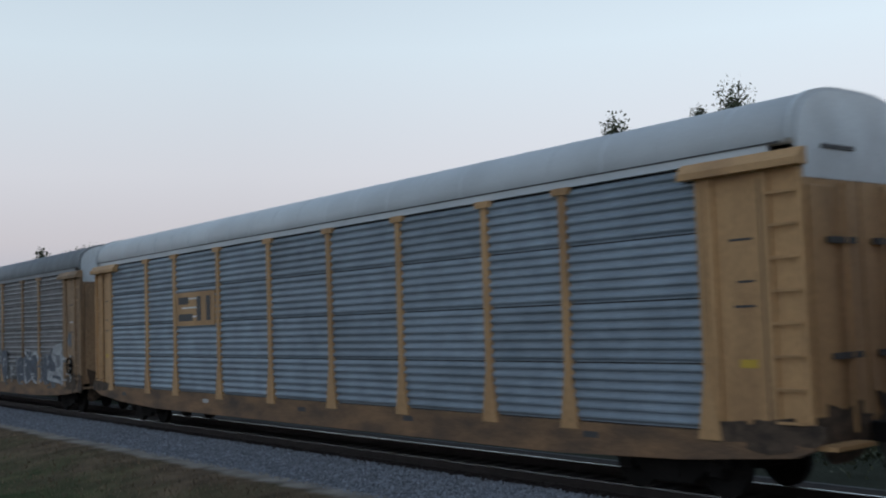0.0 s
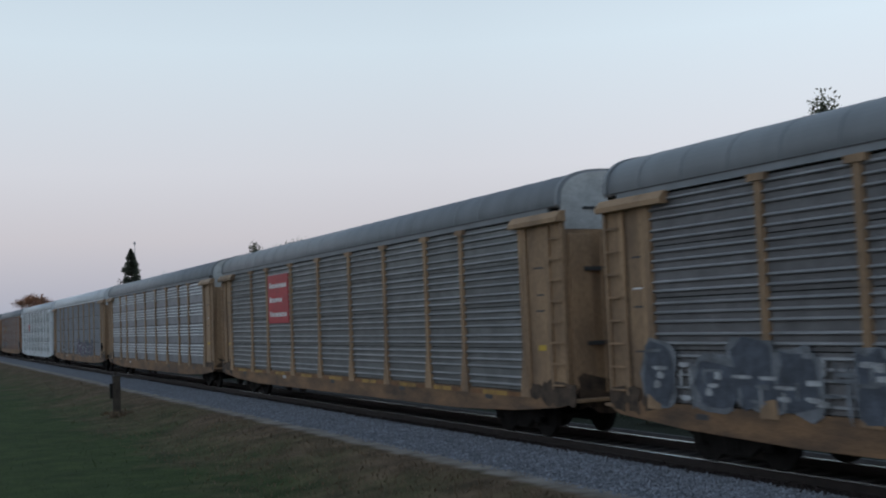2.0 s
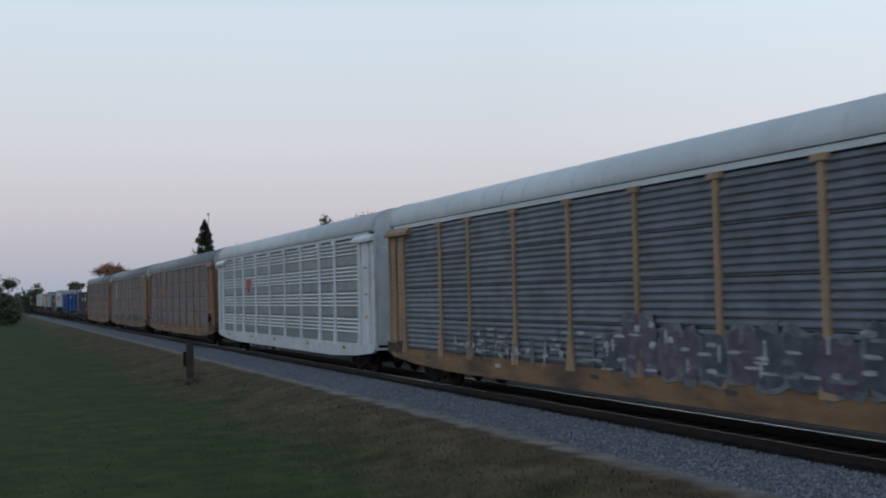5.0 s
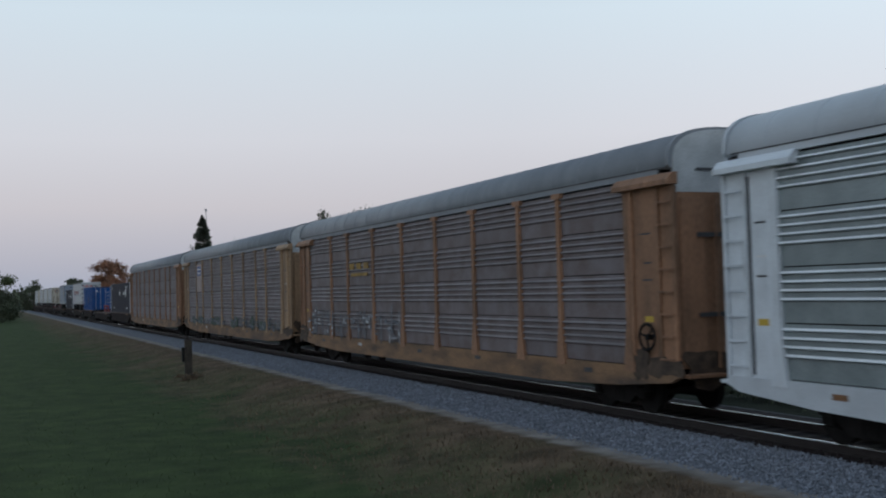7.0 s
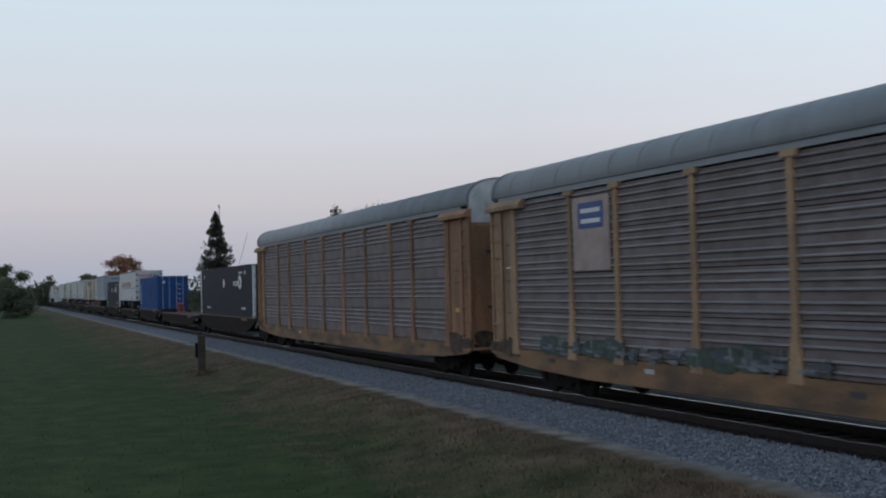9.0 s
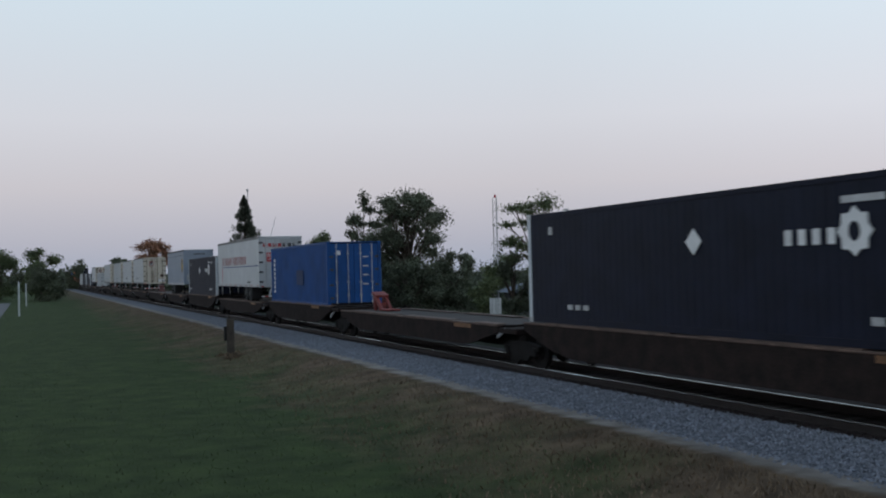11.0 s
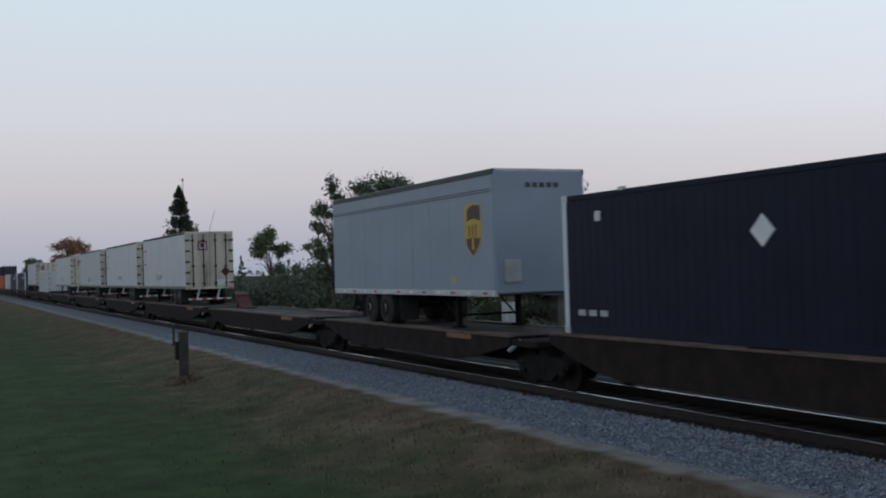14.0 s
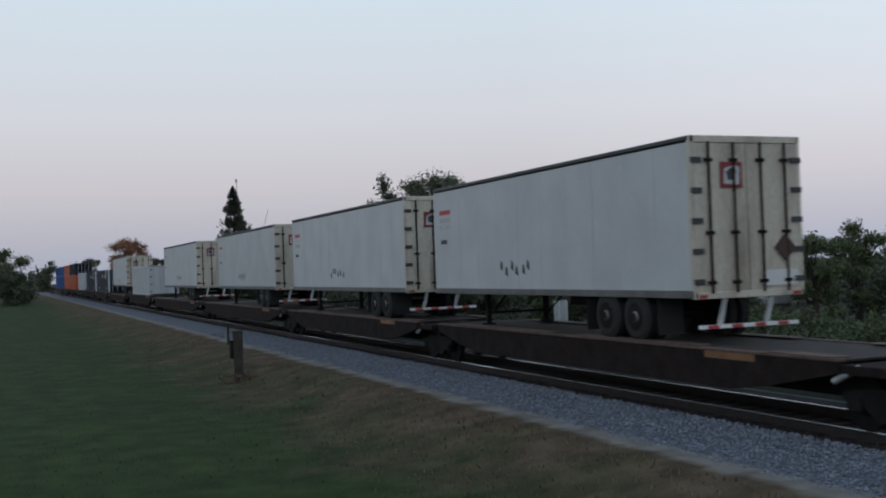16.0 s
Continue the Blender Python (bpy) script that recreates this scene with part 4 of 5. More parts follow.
def spine_car(y, length, hitch_at=None, deck=0.86, plates=True, plate=False, label="low rusty spine flat car platform with grimy trucks"):
    """A low articulated flat car platform: side beams, decks, cross bearers and a truck at its near end."""
    c = car("flat_car", y, label, "flat car", "flat cars")
    for sx in (-1, 1):
        bm = B()
        x0, x1 = sorted((sx * 1.34, sx * 1.20))
        prism(bm, [(0.9, deck - 0.2), (2.6, 0.3), (3.6, 0.16), (length - 3.6, 0.16), (length - 2.6, 0.3), (length - 0.9, deck - 0.2), (length - 0.9, deck - 0.02), (0.9, deck - 0.02)], x0, x1, "x")
        part("side_beam", bm, RUST_STEEL, c)
        bx("deck_edge", c, DECK_RUST, *sorted((sx * 1.36, sx * 1.18)), 0.9, length - 0.9, deck - 0.02, deck + 0.03, 0.01)
    u = B()
    box(u, -0.33, 0.33, 1.6, length - 1.6, 0.12, deck - 0.03)
    box(u, -0.3, 0.3, -0.2, length + 0.2, 0.42, deck - 0.03)
    for k in range(2):
        box(u, -0.9, 0.9, 4.0 + k * 5.0, 5.4 + k * 5.0, 0.3, deck - 0.06)
    for k in range(int(length / 2.2)):
        box(u, -1.2, 1.2, 1.4 + k * 2.2, 1.55 + k * 2.2, deck - 0.25, deck - 0.06)
    part("centre_sill", u, BLACK_STEEL, c)
    if plates:
        bx("deck_plate", c, DECK_GREY, -1.18, 1.18, 0.95, length - 0.95, deck - 0.03, deck + 0.005)
    bx("bolster", c, RUST_STEEL, -1.3, 1.3, -0.25, 0.9, deck - 0.22, deck - 0.06, 0.02)
    for sx in (-1, 1):
        bx("deck_marker", c, DULL_ORANGE, *sorted((sx * 1.348, sx * 1.335)), 2.9, 4.3, deck - 0.15, deck - 0.025)
        for y0, y1 in ((1.0, 2.6), (4.6, length * 0.5), (length * 0.56, length - 2.2)):
            bx("tread_plate", c, DECK_RUST, *sorted((sx * 1.34, sx * 0.98)), y0, y1, deck + 0.03, deck + 0.055, 0.01)
    truck(c, 0.0)
    tube_bm = tube(B(), (-1.25, 0.55, 0.75), (-1.25, 1.1, 0.5), 0.05)
    part("brake_handle", tube_bm, PALE_TRIM, c, "bright brake lever")
    if plate:
        for y0, y1, x0 in ((1.6, 6.2, 0.5), (2.4, 6.8, 0.85)):
            bx("loose_plank", c, DECK_RUST, x0, x0 + 0.3, y0, y1, deck + 0.005, deck + 0.11, 0.01, "weathered brown plank on the deck")
    if hitch_at is not None:
        q, red = hitch_at, DULL_RED if plate else RED_HITCH
        h = part("hitch", box(B(), -0.3, 0.3, q - 1.3, q - 0.1, deck + 0.03, deck + 0.09, 0.02), red, c, "raised trailer hitch in faded red")
        for sx in (-1, 1):
            x0, x1 = sorted((sx * 0.26, sx * 0.14))
            part("slanted_leg", prism(B(), [(q - 0.42, deck + 0.02), (q - 0.16, deck + 0.02), (q + 0.52, deck + 0.56), (q + 0.42, deck + 0.68)], x0, x1, "x"), red, h)
            bx("upright_leg", h, red, x0, x1, q + 0.5, q + 0.66, deck, deck + 0.66)
        bx("crossbar", h, red, -0.22, 0.22, q + 0.02, q + 0.14, deck + 0.24, deck + 0.34)
        part("top_pad", prism(B(), [(q + 0.24, deck + 0.56), (q + 0.86, deck + 0.72), (q + 0.84, deck + 0.8), (q + 0.22, deck + 0.66)], -0.28, 0.28, "x"), red, h)
        if plate:
            part("guide_plate", prism(B(), [(q - 0.2, deck + 0.03), (q - 0.28, deck + 0.1), (q + 0.3, deck + 0.62), (q + 0.42, deck + 0.57)], -0.29, 0.29, "x"), red, h)
    return c


def build_intermodal():
    container(264.73, 15.78, 1.04, 3.93, NAVY, "long navy container with pale emblem and white end posts", False, True, "navy")
    container(301.6, 12.0, 0.98, 3.93, BLUE, "blue corrugated container with door rods", True, False, "blue")
    trailer(317.0, 14.6, WHITE_TRAILER, "white box trailer with red lettering bars and blue stripe", True, deco="white", z1=4.76)
    container(332.6, 14.1, 1.04, 3.93, NAVY, "navy container with pale emblem, behind a white trailer", False, True, "navy")
    trailer(349.8, 11.4, GREY_TRAILER, "blue-grey trailer with brown and gold shield", False, deco="grey")
    for y, n in ((385.0, 12.9), (400.4, 14.2), (417.9, 14.1)):
        trailer(y, n, WHITE_TRAILER, "white box trailer with cream rear doors", True, deco="cream", door_mat=CREAM)
    trailer(439.6, 15.0, WHITE_TRAILER, "white box trailer with cream rear doors", True, deco="cream", door_mat=CREAM)
    container(464.4, 12.2, 1.0, 3.6, WHITE_TRAILER, "plain white container riding low", True)
    trailer(481.5, 14.0, WHITE_TRAILER, "white box trailer with cream rear doors", True, deco="cream", door_mat=CREAM)
    container(501.5, 16.1, 1.0, 3.7, NAVY, "navy container with pale emblem", False, True, "navy")
    container(520.5, 16.1, 1.0, 3.7, NAVY, "navy container with pale emblem", False, True, "navy")
    container(541.5, 12.2, 1.0, 3.7, WHITE_TRAILER, "plain white container riding low", True)
    for k in range(4):
        container(560.5 + k * 17.5, 16.1, 0.9, 3.5, ORANGE if k < 2 else BLUE, "faded orange container far down the train" if k < 2 else "far blue container on a low car", True)
        container(560.5 + k * 17.5, 16.1, 3.52, 5.5, (NAVY, ORANGE, BLUE, BLUE)[k], "upper stacked container, far down the train", True)
    cuts = [263.4, 281.7, 300.2, 315.3, 331.9, 348.2, 363.1, 380.4, 398.6, 416.4, 438.0, 461.8, 481.5, 501.5, 520.5, 541.0, 560.5, 578.5, 596, 613.5, 632]
    for k, (a, b) in enumerate(zip(cuts, cuts[1:])):
        hitch = {1: b - a - 2.9, 6: b - a - 2.5}.get(k)
        cont = k in (0, 2, 4, 11, 13, 14, 15) or k >= 16
        spine_car(a, b - a, hitch, 0.98 if cont else 0.84, plate=k == 6)


build_intermodal()
# ---- surroundings ----
def foliage(name, clumps, count, size, material, parent, rng, label=""):
    """Many small folded leaves gathered in uneven clumps: each clump is x, y, z, rx, ry, rz."""
    vol = np.array([c[3] * c[4] * c[5] for c in clumps]) ** 0.8
    pick = rng.choice(len(clumps), count, p=vol / vol.sum())
    cl = np.array(clumps)[pick]
    d = rng.normal(size=(count, 3))
    d /= np.linalg.norm(d, axis=1)[:, None]
    rad = np.abs(rng.normal(0, 0.6, count)) % 1.15
    ctr = cl[:, :3] + d * cl[:, 3:] * rad[:, None]
    a = rng.normal(size=(count, 3))
    a /= np.linalg.norm(a, axis=1)[:, None]
    b = np.cross(a, rng.normal(size=(count, 3)))
    b /= np.linalg.norm(b, axis=1)[:, None] + 1e-9
    s = size * rng.uniform(0.5, 1.3, count)[:, None]
    v = np.stack([ctr - a * s, ctr + b * s * 0.45, ctr + a * s, ctr - b * s * 0.45 + np.array([0, 0, 0.2]) * s], 1).reshape(-1, 3)
    f = np.arange(count * 4).reshape(-1, 4)
    ob = new(name, raw(name, v.tolist(), f.tolist(), material))
    ob.parent = parent
    return tagged(ob, label)


def limbs(bm, base, height, radius, spread, n, rng, tips):
    top = Vector(base) + Vector((rng.uniform(-0.3, 0.3), rng.uniform(-0.3, 0.3), height * 0.55))
    mid = (Vector(base) + top) / 2 + Vector((rng.uniform(-0.2, 0.2), rng.uniform(-0.2, 0.2), 0))
    tube(bm, base, mid, radius, radius * 0.8)
    tube(bm, mid, top, radius * 0.8, radius * 0.55)
    for k in range(n):
        t = tips[k % len(tips)]
        start = mid.lerp(top, rng.uniform(0.0, 1.0))
        end = Vector(t[:3])
        bend = start.lerp(end, 0.55) + Vector((rng.uniform(-0.3, 0.3), rng.uniform(-0.3, 0.3), rng.uniform(0.0, 0.5))) * spread
        tube(bm, start, bend, radius * 0.3, radius * 0.16, 6)
        tube(bm, bend, end, radius * 0.16, radius * 0.05, 6)
        for j in range(3):
            e2 = end + Vector((rng.uniform(-1, 1), rng.uniform(-1, 1), rng.uniform(-0.3, 0.9))) * spread * 0.7
            tube(bm, bend.lerp(end, 0.5), e2, radius * 0.12, radius * 0.03, 5)


def tree(x, y, height, width, label, seed, leaves=5000, leaf=0.16, material=None, low=0.3, clumps=14, puff=1.0, flat=1.0, category="tree", trunk=0.2, group=""):
    rng = np.random.default_rng(seed)
    z = ground_z(x)
    t = thing("tree" if category == "tree" else category, label, category, group)
    t.location = (x, y, z)
    cs = []
    for k in range(clumps):
        a = rng.uniform(0, 2 * math.pi)
        h = rng.uniform(low, 0.9)
        w = width / 2 * (1 - abs(h - 0.55) * 0.75) * rng.uniform(0.25, 0.82)
        r = width * rng.uniform(0.11, 0.2) * puff
        cs.append((math.cos(a) * w, math.sin(a) * w, height * h, r, r, r * rng.uniform(0.6, 0.9) * flat))
    cs.append((0, 0, height * 0.9, width * 0.14, width * 0.14, height * 0.1))
    bm = B()
    limbs(bm, (0, 0, -0.15), height, trunk, width * 0.12, len(cs), rng, cs)
    part("trunk", bm, BARK, t)
    foliage("crown", cs, leaves, leaf, material or LEAF, t, rng)
    return t


def conifer(x, y, height, width, label, seed):
    rng = np.random.default_rng(seed)
    t = thing("tree", label, "tree")
    t.location = (x, y, ground_z(x))
    bm = B()
    tube(bm, (0, 0, -0.1), (0, 0, height * 0.97), 0.17, 0.02)
    part("trunk", bm, BARK, t)
    n = 15000
    # boughs: each a drooping spray set at its own height and bearing
    nb = 190
    bh, ba, bl = rng.random(nb) ** 0.9 * 0.98, rng.uniform(0, 2 * math.pi, nb), rng.uniform(0.45, 1.35, nb)
    pick = rng.integers(0, nb, n)
    h = np.clip(bh[pick] + rng.normal(0, 0.013, n), 0, 0.995)
    a = ba[pick] + rng.normal(0, 0.34, n)
    q = np.sqrt(rng.random(n))
    r = width / 2 * (1 - h) ** 0.95 * 1.05 * q * bl[pick] + 0.04
    ctr = np.stack([np.cos(a) * r, np.sin(a) * r, height * h + 0.25 * q * r], 1)
    u = np.stack([np.cos(a), np.sin(a), rng.uniform(-0.2, 1.0, n)], 1) * 0.11
    w = np.cross(u, rng.normal(size=(n, 3)))
    w *= 0.05 / (np.linalg.norm(w, axis=1)[:, None] + 1e-9)
    v = np.stack([ctr - u, ctr + w, ctr + u, ctr - w], 1).reshape(-1, 3)
    ob = new("crown", raw("crown", v.tolist(), np.arange(n * 4).reshape(-1, 4).tolist(), LEAF_CONIFER))
    ob.parent = t
    return t


def hedge(x0, x1, y0, y1, height, count, label, seed, material=None, name="undergrowth", leaf=0.11):
    rng = np.random.default_rng(seed)
    cs = []
    for k in range(int(max(abs(y1 - y0), abs(x1 - x0)) * 1.1) + 5):
        x, y = rng.uniform(x0, x1), rng.uniform(y0, y1)
        h = height * rng.uniform(0.45, 1.0)
        cs.append((x, y, h * 0.45, rng.uniform(0.9, 1.7), rng.uniform(0.9, 1.7), h * 0.55))
    fine = leaf < 0.2
    ob = foliage(name, cs, int(count * 1.8) if fine else count, leaf * 0.72 if fine else leaf, material or LEAF_DARK, None, rng)
    return tagged(ob, label, "undergrowth", kind="stuff")


def build_trees():
    tree(20.9, 59.5, 8.4, 6.8, "dense dark green oak beside the railway line", 3, 62000, 0.08, LEAF_DARK, 0.06, 80, 0.72, trunk=0.24)
    tree(18.6, 60.5, 8.15, 3.2, "narrow oak with a tufted top, beside the dense oak", 9, 9000, 0.08, LEAF_DARK, 0.3, 22, 0.9, trunk=0.14)
    tree(23.4, 46.3, 7.1, 6.2, "tall open tree with spreading bare-stemmed limbs", 8, 14000, 0.07, LEAF, 0.42, 30, 0.72, 0.5, trunk=0.22)
    tree(27.8, 45.4, 5.35, 5.4, "rounded dark tree with thin crown", 11, 20000, 0.075, LEAF_DARK, 0.3, 24, 0.75)
    tree(30.2, 43.2, 4.3, 3.2, "bushy green tree in the undergrowth", 12, 14000, 0.08, LEAF, 0.25, 12)
    tree(33.1, 44.0, 4.8, 3.6, "bushy green tree in the undergrowth", 13, 14000, 0.08, LEAF, 0.25, 12)
    tree(33.8, 40.0, 4.4, 4.0, "bushy green tree in the undergrowth", 14, 14000, 0.08, LEAF, 0.2, 12)
    tree(29.2, 30.0, 6.6, 4.6, "thin-leaved tree standing behind the line", 15, 6500, 0.085, LEAF_DARK, 0.35, 20, 0.65)
    tree(28.7, 26.6, 10.75, 4.2, "slender tree with sparse topmost leaves", 16, 8000, 0.075, LEAF_DARK, 0.55, 14, 0.6)
    tree(31.8, 23.6, 11.8, 6.0, "tall tree with sparse leaves and bare twigs", 17, 10000, 0.075, LEAF_DARK, 0.5, 22, 0.6)
    tree(25.4, 95.0, 7.3, 4.6, "round green tree beyond the line", 18, 9000, 0.12, LEAF, 0.25, 12)
    tree(27.8, 90.0, 6.2, 5.0, "round green tree beyond the line", 19, 9000, 0.12, LEAF, 0.25, 12)
    tree(20.9, 47.6, 3.6, 3.0, "low bright green tree beside the dark oak", 20, 9000, 0.09, LEAF, 0.15, 12)
    tree(23.0, 49.0, 4.3, 3.4, "thin tree in the undergrowth", 21, 8000, 0.09, LEAF_DARK, 0.2, 12)
    tree(19.9, 56.6, 3.9, 5.4, "low dark shrubby tree under the oak", 23, 24000, 0.08, LEAF_DARK, 0.04, 40, 0.85)
    tree(22.8, 57.5, 4.6, 4.2, "low dark shrubby tree under the oak", 24, 18000, 0.08, LEAF_DARK, 0.04, 34, 0.8)
    conifer(17.6, 92.5, 10.0, 5.3, "narrow dark conifer standing beside the line", 5)
    tree(19.6, 187.0, 10.0, 9.2, "autumn tree with reddish brown crown", 22, 17000, 0.15, LEAF_RED, 0.5, 34, 0.95, 0.8)
    for k, (x, y, h, w) in enumerate(((16.9, 232, 7.4, 6), (19.0, 250, 8.0, 6), (26.5, 205, 7.0, 5), (13.0, 300, 8.5, 9))):
        tree(x, y, h, w, "dark distant tree down the line", 30 + k, 5500, 0.24, LEAF_DARK, 0.1, 14)
    tree(2.0, 205.0, 9.6, 8.0, "broad green tree at the far end of the lawn", 40, 20000, 0.2, LEAF, 0.06, 26, 1.35)
    tree(-4.8, 210.0, 9.4, 8.0, "green tree at the edge of the far road", 41, 15000, 0.2, LEAF, 0.06, 24, 1.35)
    tree(-9.5, 190.0, 8.6, 7.0, "green tree at the edge of the far road", 42, 13000, 0.2, LEAF, 0.06, 22, 1.35)
    tree(2.9, 190.0, 5.6, 6.4, "rounded dense bush at the far end of the lawn", 43, 18000, 0.18, LEAF_DARK, 0.03, 20, 1.4, category="bush")
    hedge(19.5, 23.0, 22, 70, 1.25, 30000, "tangled green undergrowth beside the railway line", 50)
    hedge(23.0, 30.0, 10, 29, 2.7, 24000, "tangled green undergrowth beside the railway line", 51, LEAF)
    hedge(20.5, 27.5, 30, 41, 1.75, 22000, "low green scrub in front of the white fence", 59, LEAF)
    hedge(21.0, 28.5, 43.4, 45.2, 1.35, 11000, "green shrubs against the white fence", 62, LEAF)
    hedge(22.5, 34.0, 57, 80, 4.4, 22000, "dark trees beside the line beyond the oak", 63, LEAF_DARK, leaf=0.14)
    hedge(26.0, 46.0, 55, 72, 4.6, 22000, "dark trees closing the view behind the house", 60, LEAF_DARK, leaf=0.15)
    hedge(19.5, 24.0, 72, 125, 4.6, 14000, "dark trees beside the line beyond the oak", 61, LEAF_DARK, leaf=0.17)
    hedge(17.9, 19.4, 4, 150, 1.0, 26000, "low dark weeds along the far side of the track", 58, leaf=0.1)
    hedge(34.0, 44.0, 24, 60, 4.2, 24000, "thick dark scrub behind the line", 52, leaf=0.16)
    hedge(20.0, 27.0, 66, 130, 3.2, 18000, "tangled green undergrowth beside the railway line", 53, leaf=0.16)
    hedge(44.0, 75.0, 70, 110, 6.0, 12000, "belt of far dark trees behind the house", 54, leaf=0.4)
    hedge(18.0, 40.0, 130, 300, 5.5, 9000, "belt of far dark trees down the line", 55, leaf=0.5)
    hedge(-30.0, 14.0, 330, 380, 9.0, 7000, "far wood closing the end of the line", 56, leaf=0.8)
    hedge(-34.0, -9.0, 190, 300, 6.0, 6000, "far trees beyond the road", 57, leaf=0.6)


build_trees()


def build_house():
    h = thing("house", "low house with a grey shingled hip roof, half hidden by trees", "house")
    h.location = (27.1, 50.2, 0)
    w = bx("wall", h, STUCCO, -3.2, 3.2, -2.2, 2.2, -0.3, 1.9)
    r = B()
    v = [r.verts.new(p) for p in ((-3.7, -2.7, 1.84), (3.7, -2.7, 1.84), (3.7, 2.7, 1.84), (-3.7, 2.7, 1.84), (-1.5, 0, 2.76), (2.0, 0, 2.76))]
    for f in ((0, 1, 5, 4), (1, 2, 5), (2, 3, 4, 5), (3, 0, 4), (3, 2, 1, 0)):
        r.faces.new([v[i] for i in f])
    ro = part("roof", r, SLATE, h, "grey shingled roof")
    for k in range(9):
        z = 1.86 + k * 0.098
        s = (z - 1.84) / 0.92
        bx("shingle_course", ro, SLATE, -3.7 + 2.2 * s, 3.7 - 1.7 * s, -2.72 + 2.7 * s, -2.68 + 2.7 * s, z, z + 0.025)
    for x in (-2.1, 0.1, 2.1):
        wi = bx("window", h, DARK_TRIM, x - 0.5, x + 0.5, -2.23, -2.18, 0.7, 1.6)
        bx("window_frame", wi, WHITE_FENCE, x - 0.56, x + 0.56, -2.25, -2.23, 1.6, 1.68)
    f = thing("fence", "white board fence in front of the house", "fence")
    f.location = (25.1, 46.0, 0)
    m = mesh_of("board", box(B(), -0.07, 0.07, -0.012, 0.012, 0, 1.9, 0.006), WHITE_FENCE)
    for k in range(26):
        part("board", m, None, f).location = (-1.95 + k * 0.152, 0, -0.27)
    for z in (0.3, 1.4):
        bx("fence_rail", f, WHITE_FENCE, -2.0, 1.9, 0.012, 0.05, z, z + 0.08)
    f = thing("fence", "short end of the white board fence among shrubs", "fence")
    f.location = (20.6, 46.3, 0)
    for k in range(4):
        part("board", m, None, f).location = (-0.2 + k * 0.152, 0, -0.2)
    bx("fence_rail", f, WHITE_FENCE, -0.27, 0.33, 0.012, 0.05, 1.2, 1.28)
    s = thing("shed", "low pale shed in the trees beyond the line", "shed")
    s.location = (30.6, 46.0, -0.25)
    bx("wall", s, STUCCO, -1.5, 1.5, -1, 1, 0, 1.5)
    part("roof", prism(B(), [(-1.7, 1.45), (1.7, 1.45), (1.7, 1.55), (0, 1.95), (-1.7, 1.55)], -1.2, 1.2), WHITE_FENCE, s)


build_house()


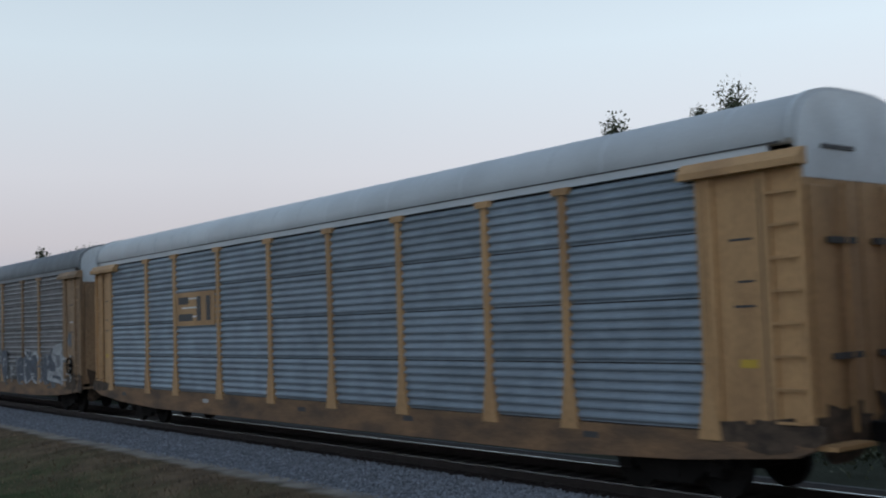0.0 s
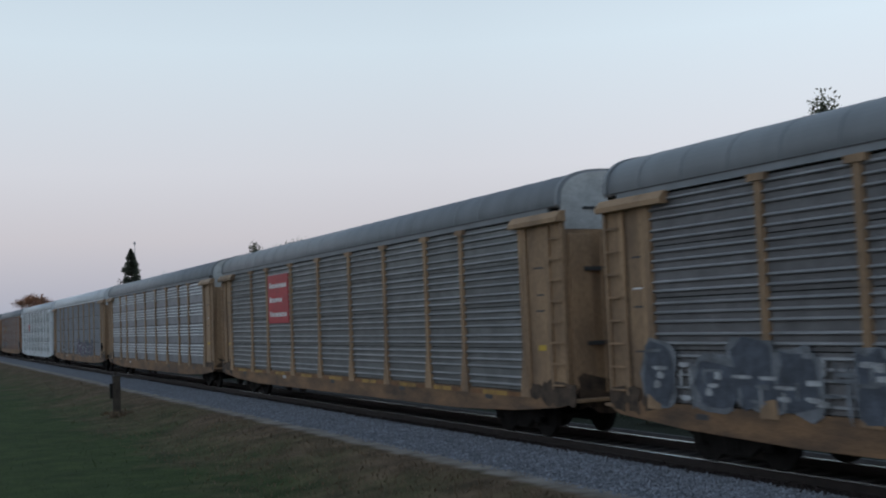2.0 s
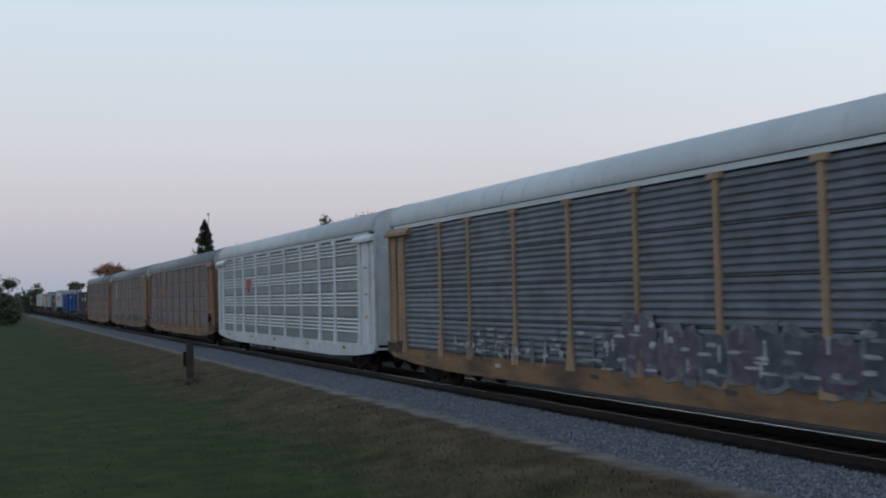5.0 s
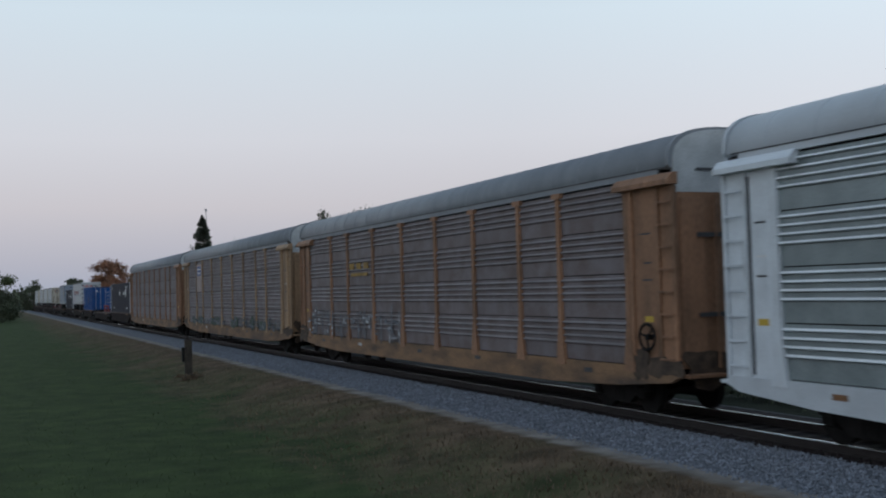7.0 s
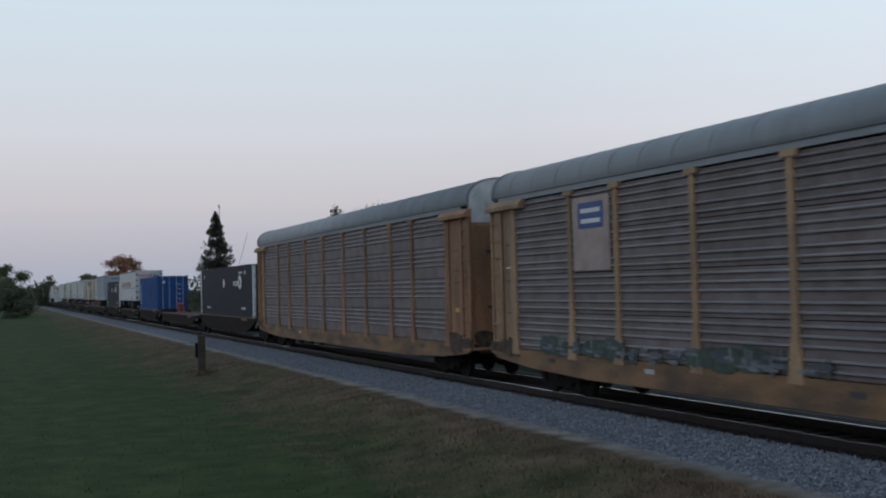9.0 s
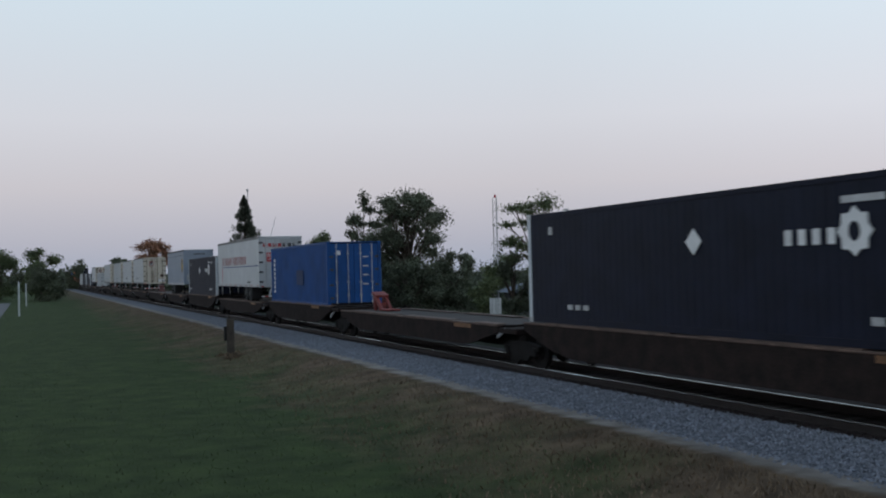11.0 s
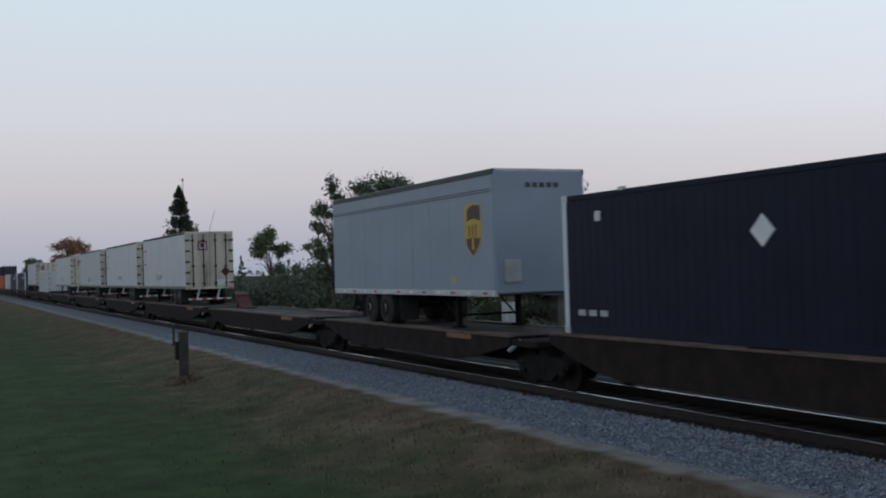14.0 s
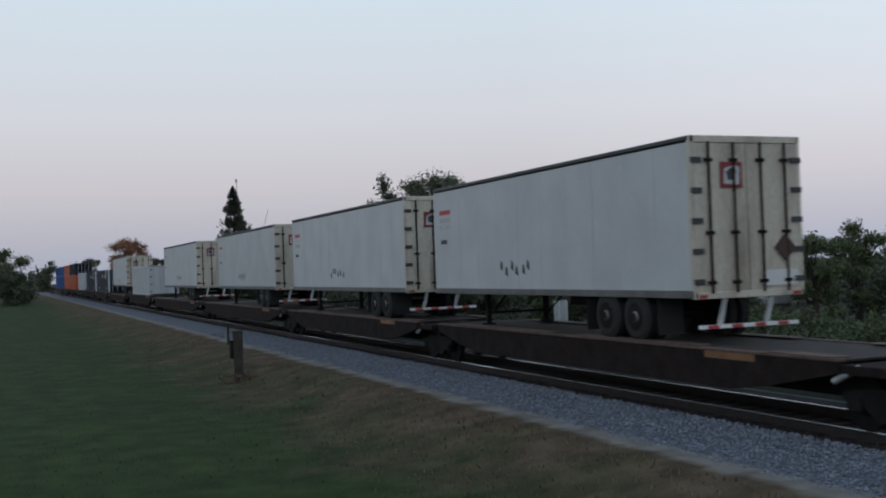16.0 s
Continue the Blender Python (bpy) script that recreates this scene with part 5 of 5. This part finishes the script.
def build_small():
    # leaning-free line-side post with a stump of growth round its foot
    p = thing("post", "dark weathered wooden post standing in dry grass", "post")
    gx, gy = 7.95, 45.5
    p.location = (gx, gy, ground_z(gx))
    bm = B()
    prism(bm, [(-0.16, -0.14), (0.14, -0.16), (0.17, 0.13), (-0.13, 0.16)], -0.1, 1.62, "z")
    part("shaft", bm, WOOD_POST, p)
    bx("cap", p, WOOD_POST, -0.17, 0.18, -0.17, 0.17, 1.62, 1.66, 0.01)
    bx("plate", p, BLACK_STEEL, -0.26, -0.16, -0.14, 0.1, 0.75, 1.35, 0.01, "black box bolted to the post")
    rng = np.random.default_rng(70)
    tuft = foliage("dry_tuft", [(gx, gy - 0.1, ground_z(gx) + 0.12, 0.75, 0.6, 0.16)], 420, 0.09, STRAW, None, rng)
    tagged(tuft, "dry brown weeds round the foot of the post", "weeds", kind="stuff")
    # small stake nearer the rails
    st = thing("stake", "short dark stake beside the ballast", "stake")
    st.location = (10.1, 58.0, 0)
    bx("shaft", st, WOOD_POST, -0.05, 0.05, -0.05, 0.05, -0.1, 0.95, 0.01)
    # white marker poles by the far road
    for x, y, h in ((-0.9, 116.0, 3.3), (-0.3, 160.0, 3.1)):
        w = thing("marker_pole", "slim white marker pole on the lawn", "pole", "white marker poles")
        w.location = (x, y, ground_z(x))
        part("shaft", tube(B(), (0, 0, -0.1), (0, 0, h), 0.09, 0.08), WHITE_FENCE, w)
        part("cap", tube(B(), (0, 0, h), (0, 0, h + 0.08), 0.1, 0.04), WHITE_FENCE, w)
    # lattice mast behind the house
    m = thing("radio_mast", "slender lattice radio mast beyond the trees", "mast")
    m.location = (22.4, 50.0, 0)
    legs = [(math.cos(a) * 0.13, math.sin(a) * 0.13) for a in (0.5, 2.6, 4.7)]
    for lx, ly in legs:
        part("leg", tube(B(), (lx, ly, 0), (lx, ly, 6.75), 0.018, seg=5), PALE_TRIM, m)
    for k in range(18):
        bm = B()
        for i in range(3):
            a, b = legs[i], legs[(i + 1) % 3]
            tube(bm, (*a, k * 0.37), (*b, k * 0.37 + 0.37), 0.009, seg=4)
        part("brace", bm, PALE_TRIM, m)
    part("lamp", tube(B(), (0, 0, 6.75), (0, 0, 6.9), 0.07, 0.05), RED_PAINT, m)
    # tall thin pole behind the conifer, and a leaning whip
    q = thing("flag_pole", "thin tall bare pole behind the conifer", "pole")
    q.location = (18.3, 94.5, 0)
    part("shaft", tube(B(), (0, 0, 0), (0.0, 0, 10.5), 0.05, 0.03, 6), PALE_TRIM, q)
    part("finial", box(B(), -0.1, 0.06, -0.05, 0.05, 10.5, 10.75, 0.02), PALE_TRIM, q)
    q = thing("whip_aerial", "thin leaning aerial above the trees", "aerial")
    q.location = (20.2, 95.5, 0)
    part("shaft", tube(B(), (-1.6, 0, 0), (0.8, 0, 8.3), 0.04, 0.02, 6), PALE_TRIM, q)
    # line-side signal
    s = thing("railway_signal", "line-side signal showing a red light", "signal")
    s.location = (9.4, 330.0, 0)
    part("mast", tube(B(), (0, 0, -0.3), (0, 0, 3.4), 0.1, seg=8), DARK_TRIM, s)
    bx("hood", s, BLACK_STEEL, -0.4, 0.4, 0.0, 0.3, 2.0, 3.4, 0.04)
    part("lamp", tube(B(), (0, -0.06, 2.5), (0, 0.0, 2.5), 0.15, seg=12), glow("signal_red", (1.0, 0.03, 0.03), 2.0), s, "glowing red lens")
    road = B()
    box(road, -11.0, -2.6, 55, 184, -0.6, -0.47)
    solid("road", road, ASPHALT, "pale grey asphalt road along the lawn", "road", "structure")


build_small()


def build_grass():
    """Lawn and dry verge: blades standing in the stretch that the camera passes nearest."""
    rng = np.random.default_rng(90)
    for name, n, x0, x1, y0, y1, h, material, label in (
            ("lawn_grass", 30000, -8.0, 8.9, 11.0, 150.0, 0.045, GRASS, "short green lawn grass"),
            ("dry_grass", 17000, 6.0, 10.1, 8.0, 150.0, 0.075, STRAW, "dry brown grass along the track verge")):
        x = x0 + (x1 - x0) * (rng.random(n) if name == "lawn_grass" else rng.random(n) ** 0.6)
        y = y0 + (y1 - y0) * rng.random(n) ** 3.2
        z = np.array([ground_z(v) for v in x])
        a = rng.uniform(0, 2 * math.pi, n)
        hh = h * rng.uniform(0.5, 1.5, n)
        w = 0.014 * rng.uniform(0.7, 1.5, n)
        dx, dy = np.cos(a) * w, np.sin(a) * w
        lx, ly = rng.normal(0, 0.5, n) * hh, rng.normal(0, 0.5, n) * hh
        v = np.stack([np.stack([x - dx, y - dy, z - 0.01], 1), np.stack([x + dx, y + dy, z - 0.01], 1), np.stack([x + lx, y + ly, z + hh], 1)], 1).reshape(-1, 3)
        f = np.arange(n * 3).reshape(-1, 3)
        tagged(new(name, raw(name, v.tolist(), f.tolist(), material)), label, "grass", kind="stuff")


build_grass()


def build_track_pieces():
    """Timber ties under the rails and loose stones on the ballast shoulder."""
    rng = np.random.default_rng(95)
    me = mesh_of("tie", box(B(), -1.3, 1.3, -0.115, 0.115, -0.18, 0.0, 0.012), TIE)
    holder = tagged(new("track_ties"), "dark creosoted timber ties under the rails", "ties", kind="structure")
    for k in range(290):
        o = part("tie", me, None, holder)
        o.location = (LINE_X + rng.uniform(-0.04, 0.04), 4.0 + k * 0.52, 0.124)
        o.rotation_euler = (0, 0, rng.uniform(-0.015, 0.015))
    for name, n, x0, wide, material, label in (
            ("ballast_stones", 36000, 10.7, 2.2, STONE, "loose angular grey ballast stones on the shoulder"),
            ("stained_stones", 6000, 12.82, 0.42, STAINED_SHADED_STONE, "rust-stained stones beside the tie ends, darkened for the train's shade")):
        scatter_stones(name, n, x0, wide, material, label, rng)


def scatter_stones(name, n, x0, wide, material, label, rng):
    y = 7 + 60 * rng.random(n) ** 1.7
    x = x0 + wide * rng.random(n) ** 0.85
    z = np.interp(x, [10.8, 11.3, 12.5, 15.0], [-0.02, 0.04, 0.112, 0.112])
    s = rng.uniform(0.018, 0.042, n)
    oct_v = np.array([(1, 0, 0), (-1, 0, 0), (0, 1, 0), (0, -1, 0), (0, 0, 1), (0, 0, -1)], float)
    oct_f = np.array([(0, 2, 4), (2, 1, 4), (1, 3, 4), (3, 0, 4), (2, 0, 5), (1, 2, 5), (3, 1, 5), (0, 3, 5)])
    jit = oct_v[None] * rng.uniform(0.6, 1.3, (n, 6, 1)) + rng.normal(0, 0.22, (n, 6, 3))
    an = rng.uniform(0, 6.28, n)
    c, d = np.cos(an)[:, None], np.sin(an)[:, None]
    jx, jy = jit[:, :, 0] * c - jit[:, :, 1] * d, jit[:, :, 0] * d + jit[:, :, 1] * c
    jit = np.stack([jx, jy, jit[:, :, 2] * 0.75], 2) * s[:, None, None]
    v = (jit + np.stack([x, y, z + s * 0.35], 1)[:, None, :]).reshape(-1, 3)
    f = (oct_f[None] + (np.arange(n) * 6)[:, None, None]).reshape(-1, 3)
    tagged(new(name, raw(name, v.tolist(), f.tolist(), material)), label, "stones", kind="stuff")


build_track_pieces()


# ---- movement ----
def motions():
    """Every car, container and trailer runs with the train."""
    for ob, y in TRAIN:
        walk(ob, [(t, pose(LINE_X, y - s, RAIL_Z + DROP)) for t, _, _, _, _, _, s in ROWS])


motions()
